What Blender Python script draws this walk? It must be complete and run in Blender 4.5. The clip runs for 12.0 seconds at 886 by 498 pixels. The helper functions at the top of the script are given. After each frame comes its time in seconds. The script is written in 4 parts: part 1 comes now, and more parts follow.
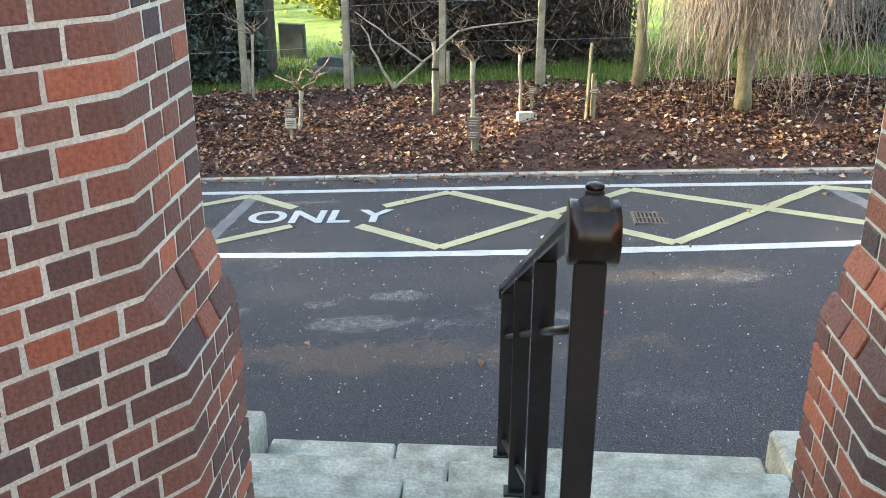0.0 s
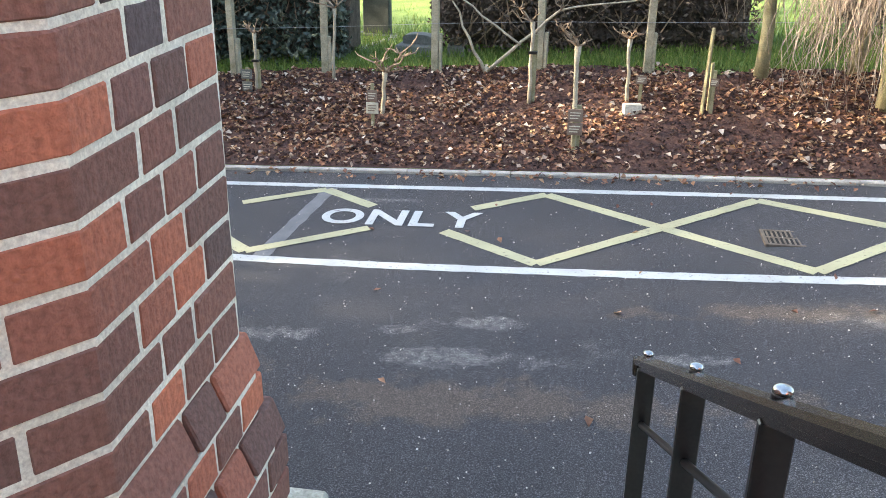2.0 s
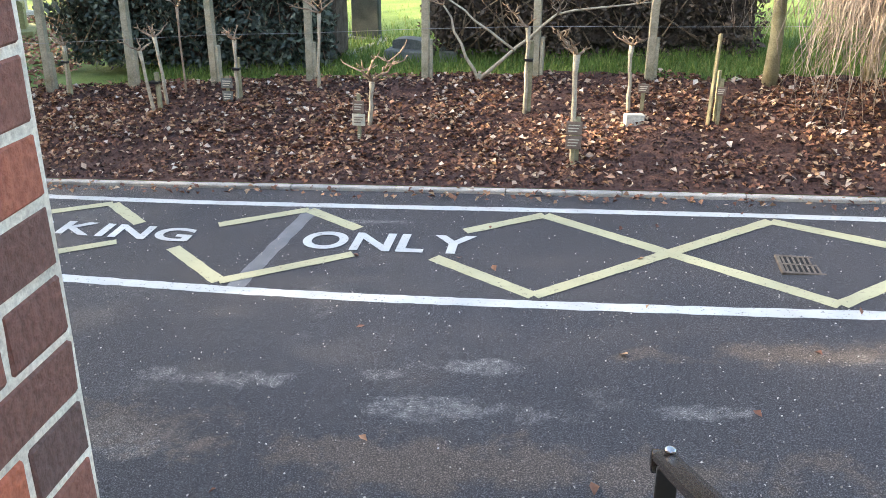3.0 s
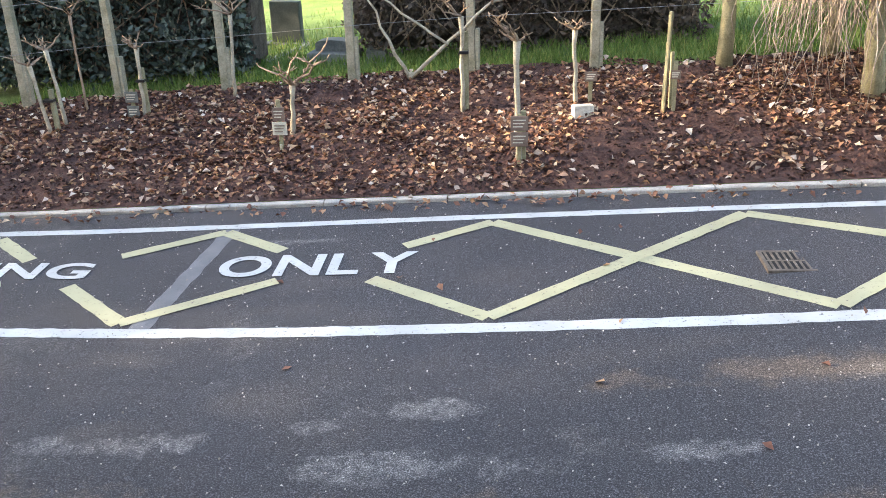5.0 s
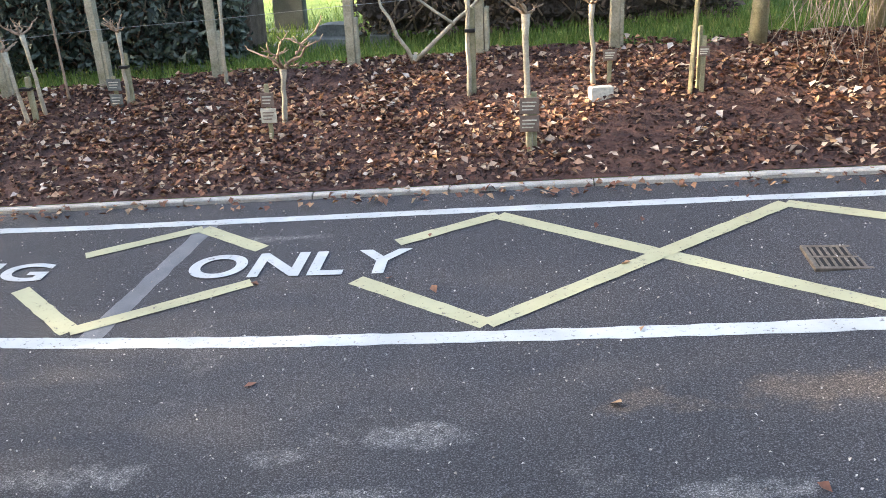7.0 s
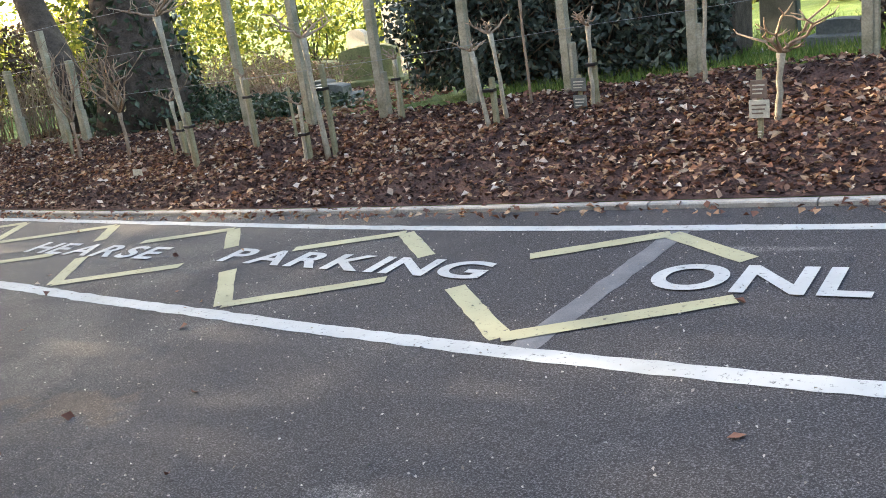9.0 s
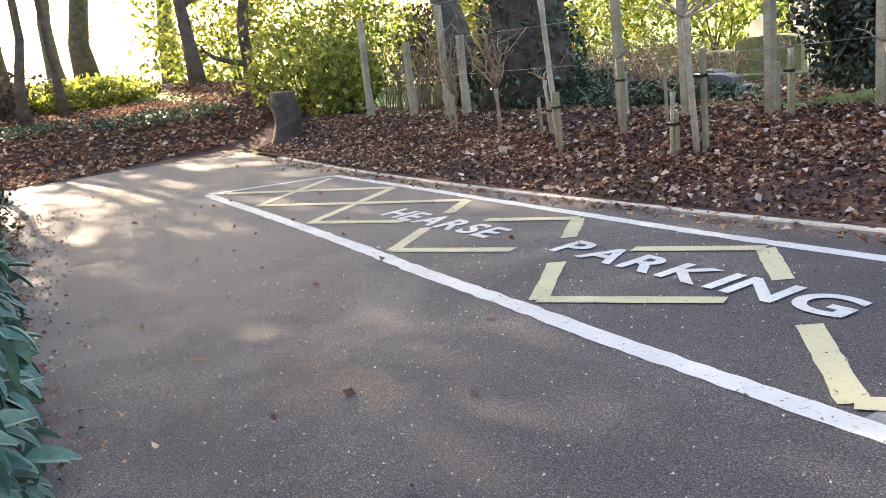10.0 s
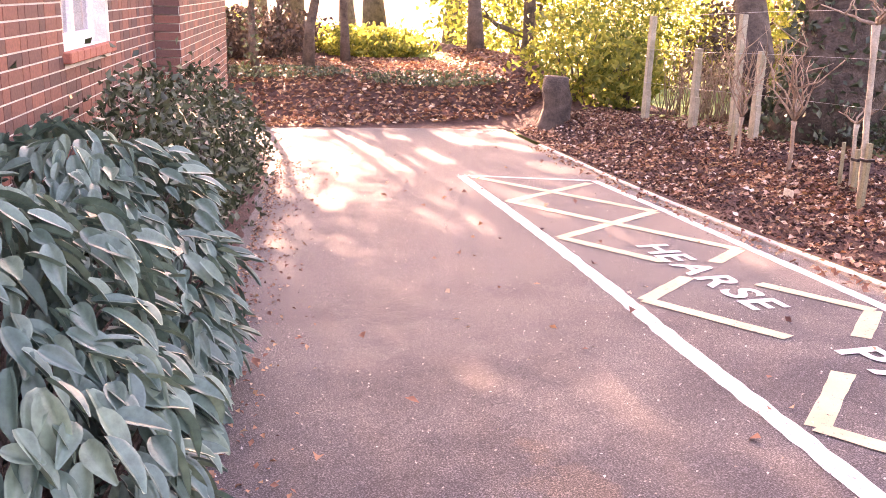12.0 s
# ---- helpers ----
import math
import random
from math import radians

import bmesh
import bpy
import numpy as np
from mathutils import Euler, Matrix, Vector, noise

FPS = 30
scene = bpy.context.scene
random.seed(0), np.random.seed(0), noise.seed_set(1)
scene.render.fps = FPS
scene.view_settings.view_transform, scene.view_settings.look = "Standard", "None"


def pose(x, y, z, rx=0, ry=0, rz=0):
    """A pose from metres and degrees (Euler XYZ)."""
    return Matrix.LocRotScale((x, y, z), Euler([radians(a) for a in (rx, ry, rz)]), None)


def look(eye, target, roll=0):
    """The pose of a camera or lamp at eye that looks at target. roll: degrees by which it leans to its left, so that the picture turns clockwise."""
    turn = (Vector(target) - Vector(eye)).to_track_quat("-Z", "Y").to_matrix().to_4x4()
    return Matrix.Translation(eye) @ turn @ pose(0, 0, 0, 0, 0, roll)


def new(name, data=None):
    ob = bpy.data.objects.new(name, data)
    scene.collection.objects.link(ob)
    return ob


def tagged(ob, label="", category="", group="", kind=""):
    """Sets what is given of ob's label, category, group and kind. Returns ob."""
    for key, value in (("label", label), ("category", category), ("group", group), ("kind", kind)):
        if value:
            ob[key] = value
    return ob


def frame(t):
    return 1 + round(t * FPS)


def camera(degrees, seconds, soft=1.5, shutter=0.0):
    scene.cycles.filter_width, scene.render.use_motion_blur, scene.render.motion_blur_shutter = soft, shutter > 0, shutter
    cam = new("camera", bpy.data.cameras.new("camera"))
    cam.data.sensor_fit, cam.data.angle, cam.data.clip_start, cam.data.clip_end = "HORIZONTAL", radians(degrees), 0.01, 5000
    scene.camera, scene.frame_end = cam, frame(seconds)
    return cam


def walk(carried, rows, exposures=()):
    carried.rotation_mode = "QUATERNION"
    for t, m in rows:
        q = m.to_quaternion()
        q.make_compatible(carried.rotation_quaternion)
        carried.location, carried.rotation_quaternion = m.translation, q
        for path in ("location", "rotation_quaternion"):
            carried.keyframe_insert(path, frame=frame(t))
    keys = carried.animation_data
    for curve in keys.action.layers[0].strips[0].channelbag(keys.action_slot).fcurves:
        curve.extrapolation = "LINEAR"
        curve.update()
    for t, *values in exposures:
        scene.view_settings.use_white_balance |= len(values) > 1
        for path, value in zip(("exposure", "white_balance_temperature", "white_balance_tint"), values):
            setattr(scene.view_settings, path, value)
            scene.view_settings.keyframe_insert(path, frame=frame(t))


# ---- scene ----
cam = camera(51.0, 12.0, soft=0.9)
PATH = [
    (0, (0.767, -1.816, 0.841), (0.65, 0.044, 0.115), 0.2),
    (0.5, (0.743, -1.549, 0.795), (0.528, 0.311, 0.092), 0.8),
    (1, (0.733, -1.374, 0.796), (0.382, 0.452, 0.059), 0.2),
    (1.5, (0.614, -1.133, 0.799), (0.302, 0.701, 0.064), 0.2),
    (2, (0.552, -0.907, 0.767), (0.279, 0.914, -0.013), 0.8),
    (2.5, (0.523, -0.641, 0.791), (0.25, 1.178, 0.006), 0.5),
    (3, (0.514, -0.368, 0.772), (0.249, 1.451, -0.016), 0.5),
    (3.5, (0.479, -0.093, 0.774), (0.271, 1.74, 0.002), -0.1),
    (5.3, (0.452, 0.485, 0.447), (0.303, 2.325, -0.325), -1.8),
    (5.5, (0.448, 0.553, 0.429), (0.29, 2.384, -0.358), -1.9),
    (6, (0.44, 0.703, 0.383), (0.289, 2.535, -0.405), -1.8),
    (6.5, (0.532, 0.867, 0.261), (0.387, 2.705, -0.516), -2.6),
    (6.7, (0.559, 0.931, 0.242), (0.412, 2.767, -0.537), -2.5),
    (8.5, (0.443, 1.611, -0.187), (-0.483, 3.276, -0.782), -7.9),
    (9, (0.059, 1.985, -0.423), (-1.033, 3.559, -0.997), -8.0),
    (9.5, (0.028, 2.355, -0.466), (-1.486, 3.548, -1.0), -9.9),
    (10, (-0.171, 2.541, -0.565), (-1.823, 3.553, -1.06), -6.4),
    (10.5, (-0.306, 2.628, -0.508), (-2.045, 3.48, -1.009), -5.2),
    (11, (-0.539, 2.664, -0.481), (-2.291, 3.479, -0.996), -0.8),
    (11.5, (-0.711, 2.787, -0.497), (-2.511, 3.485, -1.019), 1.9),
    (12, (-0.796, 2.75, -0.354), (-2.644, 3.299, -0.887), 1.8),
]
walk(cam, [(t, look(eye, target, roll)) for t, eye, target, roll in PATH],
     exposures=[(0, 2.95, 6950, 4), (2.0, 3.0, 7000, 9), (6.5, 3.04, 6950, 12), (9.0, 2.8, 7150, 12), (10.0, 2.84, 7050, 17), (10.5, 3.15, 7400, 28), (11.0, 3.32, 7500, 37), (11.5, 3.28, 7550, 37), (12.0, 3.85, 8900, 62)])

# ---- light ----
SUN = Vector((-0.975, 0.02, 0.32)).normalized()
world = bpy.data.worlds.new("sky")
scene.world = world
world.use_nodes = True
wn = world.node_tree
sky = wn.nodes.new("ShaderNodeTexSky")
sky.sky_type, sky.sun_disc = "NISHITA", False
sky.sun_rotation = math.atan2(SUN.x, SUN.y)
wn.links.new(sky.outputs[0], wn.nodes["Background"].inputs[0])
wn.nodes["Background"].inputs[1].default_value = 0.15
sky.sun_elevation = radians(18)
sky.dust_density = 2.5
sun = new("sun", bpy.data.lights.new("sun", "SUN"))
sun.data.energy, sun.data.angle, sun.data.color = 5.0, radians(0.6), (1.0, 0.84, 0.62)
sun.matrix_world = look((0, 0, 0), -SUN)


# ---- materials ----
def material(name, rough=0.8, metal=0.0, spec=0.5):
    m = bpy.data.materials.new(name)
    m.use_nodes = True
    b = m.node_tree.nodes["Principled BSDF"]
    b.inputs["Roughness"].default_value = rough
    b.inputs["Metallic"].default_value = metal
    b.inputs["Specular IOR Level"].default_value = spec
    return m, m.node_tree, b


def ramp(nt, fac, stops, mode="LINEAR"):
    r = nt.nodes.new("ShaderNodeValToRGB")
    r.color_ramp.interpolation = mode
    while len(r.color_ramp.elements) < len(stops):
        r.color_ramp.elements.new(0.5)
    for e, (p, c) in zip(r.color_ramp.elements, stops):
        e.position, e.color = p, (*c, 1)
    nt.links.new(fac, r.inputs[0])
    return r.outputs[0]


def noise_tex(nt, scale, detail=6.0, rough=0.6, coord="Object"):
    c = nt.nodes.new("ShaderNodeTexCoord")
    n = nt.nodes.new("ShaderNodeTexNoise")
    n.inputs["Scale"].default_value = scale
    n.inputs["Detail"].default_value = detail
    n.inputs["Roughness"].default_value = rough
    nt.links.new(c.outputs[coord], n.inputs["Vector"])
    return n.outputs[0]


def mix(nt, fac, a, b, mode="MIX"):
    m = nt.nodes.new("ShaderNodeMix")
    m.data_type, m.blend_type = "RGBA", mode
    for sock, v in ((m.inputs[0], fac), (m.inputs[6], a), (m.inputs[7], b)):
        if isinstance(v, (int, float)):
            sock.default_value = v
        elif isinstance(v, tuple):
            sock.default_value = (*v, 1)
        else:
            nt.links.new(v, sock)
    return m.outputs[2]


def bump(nt, b, height, strength, distance):
    n = nt.nodes.new("ShaderNodeBump")
    n.inputs["Strength"].default_value = strength
    n.inputs["Distance"].default_value = distance
    nt.links.new(height, n.inputs["Height"])
    nt.links.new(n.outputs[0], b.inputs["Normal"])


def surface(name, c1, c2, scale, fine, rough=0.8, strength=0.4, distance=0.01, metal=0.0, spec=0.5, lo=0.35, hi=0.65):
    """Two-scale mottled colour with fine relief."""
    m, nt, b = material(name, rough, metal, spec)
    base = ramp(nt, noise_tex(nt, scale), [(lo, c1), (hi, c2)])
    grain = ramp(nt, noise_tex(nt, fine, 4.0), [(0.3, (0.72, 0.72, 0.72)), (0.7, (1.2, 1.2, 1.2))])
    nt.links.new(mix(nt, 1.0, base, grain, "MULTIPLY"), b.inputs["Base Color"])
    bump(nt, b, noise_tex(nt, fine, 5.0), strength, distance)
    return m


def varied(name, stops, fine, rough=0.8, strength=0.4, distance=0.005, island=True, spec=0.4, translucent=0.0):
    """A colour of its own for each piece, with grain."""
    m, nt, b = material(name, rough, 0.0, spec)
    if island:
        rnd = nt.nodes.new("ShaderNodeNewGeometry").outputs["Random Per Island"]
    else:
        rnd = nt.nodes.new("ShaderNodeObjectInfo").outputs["Random"]
    base = ramp(nt, rnd, stops)
    grain = ramp(nt, noise_tex(nt, fine, 4.0), [(0.3, (0.7, 0.7, 0.7)), (0.7, (1.2, 1.2, 1.2))])
    col = mix(nt, 1.0, base, grain, "MULTIPLY")
    nt.links.new(col, b.inputs["Base Color"])
    bump(nt, b, noise_tex(nt, fine, 5.0), strength, distance)
    if translucent:
        tr = nt.nodes.new("ShaderNodeBsdfTranslucent")
        nt.links.new(col, tr.inputs[0])
        ms = nt.nodes.new("ShaderNodeMixShader")
        ms.inputs[0].default_value = translucent
        out = nt.nodes["Material Output"]
        nt.links.new(b.outputs[0], ms.inputs[1])
        nt.links.new(tr.outputs[0], ms.inputs[2])
        nt.links.new(ms.outputs[0], out.inputs[0])
    return m


def ragged_spot(nt, x, y, rx, ry, ragged):
    """An irregular patch round a place on the ground: 1 inside, 0 outside."""
    c = nt.nodes.new("ShaderNodeTexCoord")
    mp = nt.nodes.new("ShaderNodeMapping")
    mp.vector_type = "TEXTURE"
    mp.inputs["Location"].default_value = (x, y, 0)
    mp.inputs["Scale"].default_value = (rx, ry, 1000)
    nt.links.new(c.outputs["Object"], mp.inputs["Vector"])
    ln = nt.nodes.new("ShaderNodeVectorMath")
    ln.operation = "LENGTH"
    nt.links.new(mp.outputs[0], ln.inputs[0])
    ad = nt.nodes.new("ShaderNodeMath")
    ad.operation = "ADD"
    nt.links.new(ln.outputs["Value"], ad.inputs[0])
    nt.links.new(ragged, ad.inputs[1])
    half = nt.nodes.new("ShaderNodeMath")
    half.operation = "MULTIPLY"
    half.inputs[1].default_value = 0.5
    nt.links.new(ad.outputs[0], half.inputs[0])
    return ramp(nt, half.outputs[0], [(0.40, (1, 1, 1)), (0.58, (0, 0, 0))])


def asphalt():
    m, nt, b = material("asphalt", 0.85, 0.0, 0.3)
    big = ramp(nt, noise_tex(nt, 0.45, 3.0), [(0.3, (0.036, 0.037, 0.042)), (0.7, (0.050, 0.050, 0.055))])
    ragged = noise_tex(nt, 3.6, 9.0, 0.72)
    ragged = ramp(nt, ragged, [(0.32, (0, 0, 0)), (0.68, (1, 1, 1))])
    fine = ramp(nt, noise_tex(nt, 16.0, 8.0, 0.75), [(0.36, (0, 0, 0)), (0.6, (1, 1, 1))])
    # a paler stretch of surface towards the far end of the drive
    distant = ragged_spot(nt, -11.2, 3.0, 9.2, 16.0, ramp(nt, noise_tex(nt, 1.6, 7.0, 0.65), [(0.3, (0, 0, 0)), (0.7, (0.45, 0.45, 0.45))]))
    col = mix(nt, distant, big, (0.092, 0.089, 0.085))
    # dusty scuffs where cars turn
    for x, y, rx, ry in ((0.03, 3.47, 0.85, 0.17), (0.1, 3.88, 0.42, 0.13), (-0.4, 3.77, 0.2, 0.09), (-1.3, 3.7, 0.7, 0.12), (2.3, 4.0, 0.8, 0.14), (-1.7, 3.1, 0.8, 0.3), (1.3, 3.5, 0.5, 0.1), (-0.9, 5.95, 0.6, 0.08)):
        col = mix(nt, mix(nt, 1.0, ragged_spot(nt, x, y, rx, ry, ragged), fine, "MULTIPLY"), col, (0.125, 0.125, 0.125))
    # warm bands: glancing sunlight painted into the asphalt colour
    for x, y, rx, ry in ((0.2, 3.05, 2.4, 0.32), (-1.9, 3.2, 1.3, 0.5), (1.8, 4.05, 1.5, 0.2), (-3.2, 4.0, 0.7, 0.25)):
        col = mix(nt, mix(nt, 1.0, ragged_spot(nt, x, y, rx, ry, ragged), (0.6, 0.6, 0.6), "MULTIPLY"), col, (0.088, 0.070, 0.056))
    dust = ramp(nt, noise_tex(nt, 1.3, 8.0, 0.72), [(0.58, (0, 0, 0)), (0.70, (0.6, 0.6, 0.6))])
    col = mix(nt, mix(nt, 1.0, dust, fine, "MULTIPLY"), col, (0.12, 0.118, 0.115))
    chip = ramp(nt, noise_tex(nt, 150.0, 4.0, 0.8), [(0.36, (0.32, 0.32, 0.33)), (0.52, (1.0, 1.0, 1.0)), (0.66, (4.0, 4.0, 3.9))])
    nt.links.new(mix(nt, 1.0, col, chip, "MULTIPLY"), b.inputs["Base Color"])
    bump(nt, b, noise_tex(nt, 190.0, 4.0), 0.5, 0.005)
    return m


def paint(name, colour, under=(0.05, 0.05, 0.055)):
    m, nt, b = material(name, 0.7)
    worn = ramp(nt, noise_tex(nt, 38.0, 8.0, 0.75), [(0.34, (1, 1, 1)), (0.42, (0, 0, 0))])
    soft = ramp(nt, noise_tex(nt, 3.0, 4.0), [(0.3, (0.8, 0.8, 0.8)), (0.7, (1.05, 1.05, 1.05))])
    col = mix(nt, 1.0, mix(nt, worn, colour, under), soft, "MULTIPLY")
    nt.links.new(col, b.inputs["Base Color"])
    bump(nt, b, noise_tex(nt, 150.0, 4.0), 0.4, 0.004)
    return m


BRICK = varied("brick", [(0.0, (0.10, 0.078, 0.075)), (0.12, (0.16, 0.088, 0.072)), (0.3, (0.25, 0.115, 0.086)), (0.42, (0.14, 0.082, 0.070)), (0.52, (0.21, 0.10, 0.078)), (0.64, (0.43, 0.145, 0.085)), (0.76, (0.30, 0.120, 0.082)), (0.88, (0.48, 0.165, 0.095)), (0.93, (0.24, 0.11, 0.085)), (1.0, (0.085, 0.075, 0.080))],
               95.0, 0.9, 0.9, 0.006, island=False)
MORTAR = surface("mortar", (0.52, 0.53, 0.46), (0.72, 0.72, 0.63), 9.0, 160.0, 0.95, 0.6, 0.004)
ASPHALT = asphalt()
PATCH = surface("tarmac_repair", (0.12, 0.128, 0.142), (0.17, 0.178, 0.19), 6.0, 150.0, 0.8)
WHITE = paint("white_line_paint", (0.47, 0.50, 0.50))
YELLOW = paint("yellow_line_paint", (0.40, 0.395, 0.25))
STONE = surface("step_stone", (0.25, 0.25, 0.20), (0.47, 0.47, 0.40), 7.0, 70.0, 0.9, 1.0, 0.01)
CONCRETE = surface("kerb_concrete", (0.30, 0.29, 0.26), (0.45, 0.44, 0.40), 6.0, 110.0, 0.9)
SOIL = surface("mulch", (0.058, 0.028, 0.024), (0.13, 0.064, 0.050), 9.0, 55.0, 0.95, 1.0, 0.05)
GRASS = surface("grass", (0.08, 0.15, 0.03), (0.18, 0.28, 0.06), 1.4, 60.0, 0.9, 1.0, 0.04)
BLADE = varied("grass_blade", [(0, (0.08, 0.14, 0.03)), (0.6, (0.15, 0.24, 0.05)), (1, (0.28, 0.30, 0.10))], 30.0, 0.8, translucent=0.35)
LITTER = varied("fallen_leaf", [(0, (0.11, 0.050, 0.036)), (0.35, (0.21, 0.098, 0.064)), (0.65, (0.32, 0.17, 0.10)), (0.88, (0.46, 0.29, 0.16)), (1, (0.62, 0.52, 0.40))], 40.0, 0.8, translucent=0.15)
TIMBER = surface("weathered_timber", (0.25, 0.235, 0.15), (0.43, 0.39, 0.29), 7.0, 70.0, 0.9, 0.6, 0.006)
STAKE = surface("stake_wood", (0.22, 0.20, 0.11), (0.36, 0.33, 0.20), 9.0, 80.0, 0.9)
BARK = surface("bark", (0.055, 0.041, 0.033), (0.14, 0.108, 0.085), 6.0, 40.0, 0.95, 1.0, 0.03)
PALE_BARK = surface("pale_bark", (0.30, 0.26, 0.19), (0.50, 0.45, 0.34), 8.0, 60.0, 0.9)
TWIG = surface("twig", (0.22, 0.15, 0.10), (0.40, 0.30, 0.21), 8.0, 60.0, 0.9)
DARK_LEAF = varied("dark_evergreen_leaf", [(0, (0.032, 0.046, 0.036)), (0.6, (0.072, 0.094, 0.072)), (1, (0.17, 0.20, 0.15))], 30.0, 0.5, translucent=0.1)
BROWN_LEAF = varied("bronze_hedge_leaf", [(0, (0.045, 0.033, 0.027)), (0.6, (0.095, 0.069, 0.052)), (1, (0.17, 0.125, 0.09))], 30.0, 0.8, translucent=0.1)
SUN_LEAF = varied("bright_leaf", [(0, (0.09, 0.13, 0.025)), (0.5, (0.22, 0.26, 0.045)), (1, (0.44, 0.42, 0.09))], 30.0, 0.5, translucent=0.5)
IVY_LEAF = varied("ivy_leaf", [(0, (0.025, 0.042, 0.022)), (0.6, (0.055, 0.085, 0.04)), (1, (0.12, 0.15, 0.09))], 30.0, 0.35, translucent=0.15)
RAIL = surface("black_rail_paint", (0.012, 0.010, 0.010), (0.022, 0.018, 0.017), 12.0, 90.0, 0.28, 0.15, 0.002)
BRONZE = surface("worn_bronze_rail", (0.030, 0.022, 0.018), (0.060, 0.044, 0.035), 9.0, 60.0, 0.25, 0.1, 0.002, metal=0.7)
STEEL = surface("polished_bolt", (0.35, 0.34, 0.33), (0.5, 0.5, 0.5), 9.0, 60.0, 0.22, 0.1, 0.001, metal=1.0)
IRON = surface("rusty_iron", (0.10, 0.082, 0.064), (0.20, 0.165, 0.13), 12.0, 90.0, 0.8, metal=0.3)
GRAVE = surface("grave_stone", (0.10, 0.11, 0.10), (0.22, 0.22, 0.19), 3.0, 50.0, 0.9)
PALE_GRAVE = surface("pale_grave_stone", (0.45, 0.42, 0.34), (0.62, 0.58, 0.48), 4.0, 50.0, 0.9)
MOSSY = surface("mossy_grave_stone", (0.16, 0.17, 0.07), (0.33, 0.30, 0.13), 5.0, 50.0, 0.95)
SLATE = surface("dark_slate", (0.040, 0.050, 0.048), (0.075, 0.088, 0.082), 4.0, 60.0, 0.7)
KERB_STONE = surface("grave_kerb_stone", (0.18, 0.19, 0.15), (0.34, 0.34, 0.28), 6.0, 60.0, 0.95)
PLATE = surface("bronze_plaque", (0.16, 0.11, 0.085), (0.24, 0.17, 0.13), 9.0, 60.0, 0.6)
CARD = surface("cream_label_card", (0.55, 0.52, 0.40), (0.68, 0.64, 0.52), 7.0, 60.0, 0.8)
FRAME = surface("white_window_paint", (0.74, 0.75, 0.74), (0.80, 0.81, 0.80), 5.0, 60.0, 0.5)
SILL = surface("red_tile_sill", (0.30, 0.09, 0.06), (0.40, 0.13, 0.08), 6.0, 70.0, 0.8)
WIRE = surface("galvanised_wire", (0.30, 0.30, 0.30), (0.42, 0.42, 0.42), 20.0, 90.0, 0.5, metal=0.8)


# ---- building helpers ----
def mesh_of(name, verts, faces, mat, smooth=False):
    me = bpy.data.meshes.new(name)
    me.from_pydata([tuple(v) for v in verts], [], [tuple(f) for f in faces])
    me.materials.append(mat)
    if smooth:
        me.polygons.foreach_set("use_smooth", [True] * len(me.polygons))
    me.update()
    return me


def empty(name, at=(0, 0, 0), rz=0.0):
    ob = new(name)
    ob.empty_display_size = 0.1
    ob.matrix_basis = pose(*at, 0, 0, rz)
    return ob


def child(ob, parent):
    ob.parent = parent
    return ob


def part(name, bm, mat, parent=None, label="", smooth=False):
    me = bpy.data.meshes.new(name)
    bmesh.ops.recalc_face_normals(bm, faces=bm.faces)
    bm.to_mesh(me)
    bm.free()
    me.materials.append(mat)
    if smooth:
        me.polygons.foreach_set("use_smooth", [True] * len(me.polygons))
    ob = new(name, me)
    if parent is not None:
        ob.parent = parent
    if label:
        ob["label"] = label
    return ob


def box(x0, y0, z0, x1, y1, z1, bevel=0.0, rough=0.0, rng=random):
    bm = bmesh.new()
    bmesh.ops.create_cube(bm, size=1.0)
    for v in bm.verts:
        v.co = Vector((x0 if v.co.x < 0 else x1, y0 if v.co.y < 0 else y1, z0 if v.co.z < 0 else z1))
    if bevel:
        bmesh.ops.bevel(bm, geom=bm.edges[:], offset=bevel, segments=1, affect="EDGES")
    if rough:
        for v in bm.verts:
            v.co += Vector((rng.uniform(-rough, rough), rng.uniform(-rough, rough), rng.uniform(-rough, rough)))
    return bm


def tube_data(path, radii, sides=8):
    """Rings along a path, closed at the ends."""
    vs, fs = [], []
    pts = [Vector(p) for p in path]
    for i, p in enumerate(pts):
        d = (pts[min(i + 1, len(pts) - 1)] - pts[max(i - 1, 0)]).normalized()
        a = d.orthogonal().normalized() if abs(d.z) < 0.95 else d.cross(Vector((0, 1, 0))).normalized()
        b = d.cross(a).normalized()
        for k in range(sides):
            w = 2 * math.pi * k / sides
            vs.append(p + (a * math.cos(w) + b * math.sin(w)) * radii[i])
    for i in range(len(pts) - 1):
        for k in range(sides):
            k2 = (k + 1) % sides
            fs.append((i * sides + k, i * sides + k2, (i + 1) * sides + k2, (i + 1) * sides + k))
    fs.append(tuple(range(sides))[::-1])
    fs.append(tuple((len(pts) - 1) * sides + k for k in range(sides)))
    return vs, fs


def tubes(name, runs, mat, parent=None, sides=6, label=""):
    vs, fs = [], []
    for path, radii in runs:
        v, f = tube_data(path, radii, sides)
        o = len(vs)
        vs += v
        fs += [tuple(i + o for i in q) for q in f]
    ob = new(name, mesh_of(name, vs, fs, mat, True))
    if name in ("twig_growth", "stem_growth", "limb_growth", "arm_growth", "hanging_growth"):
        ob["kind"] = "stuff"
    if parent is not None:
        ob.parent = parent
    if label:
        ob["label"] = label
    return ob


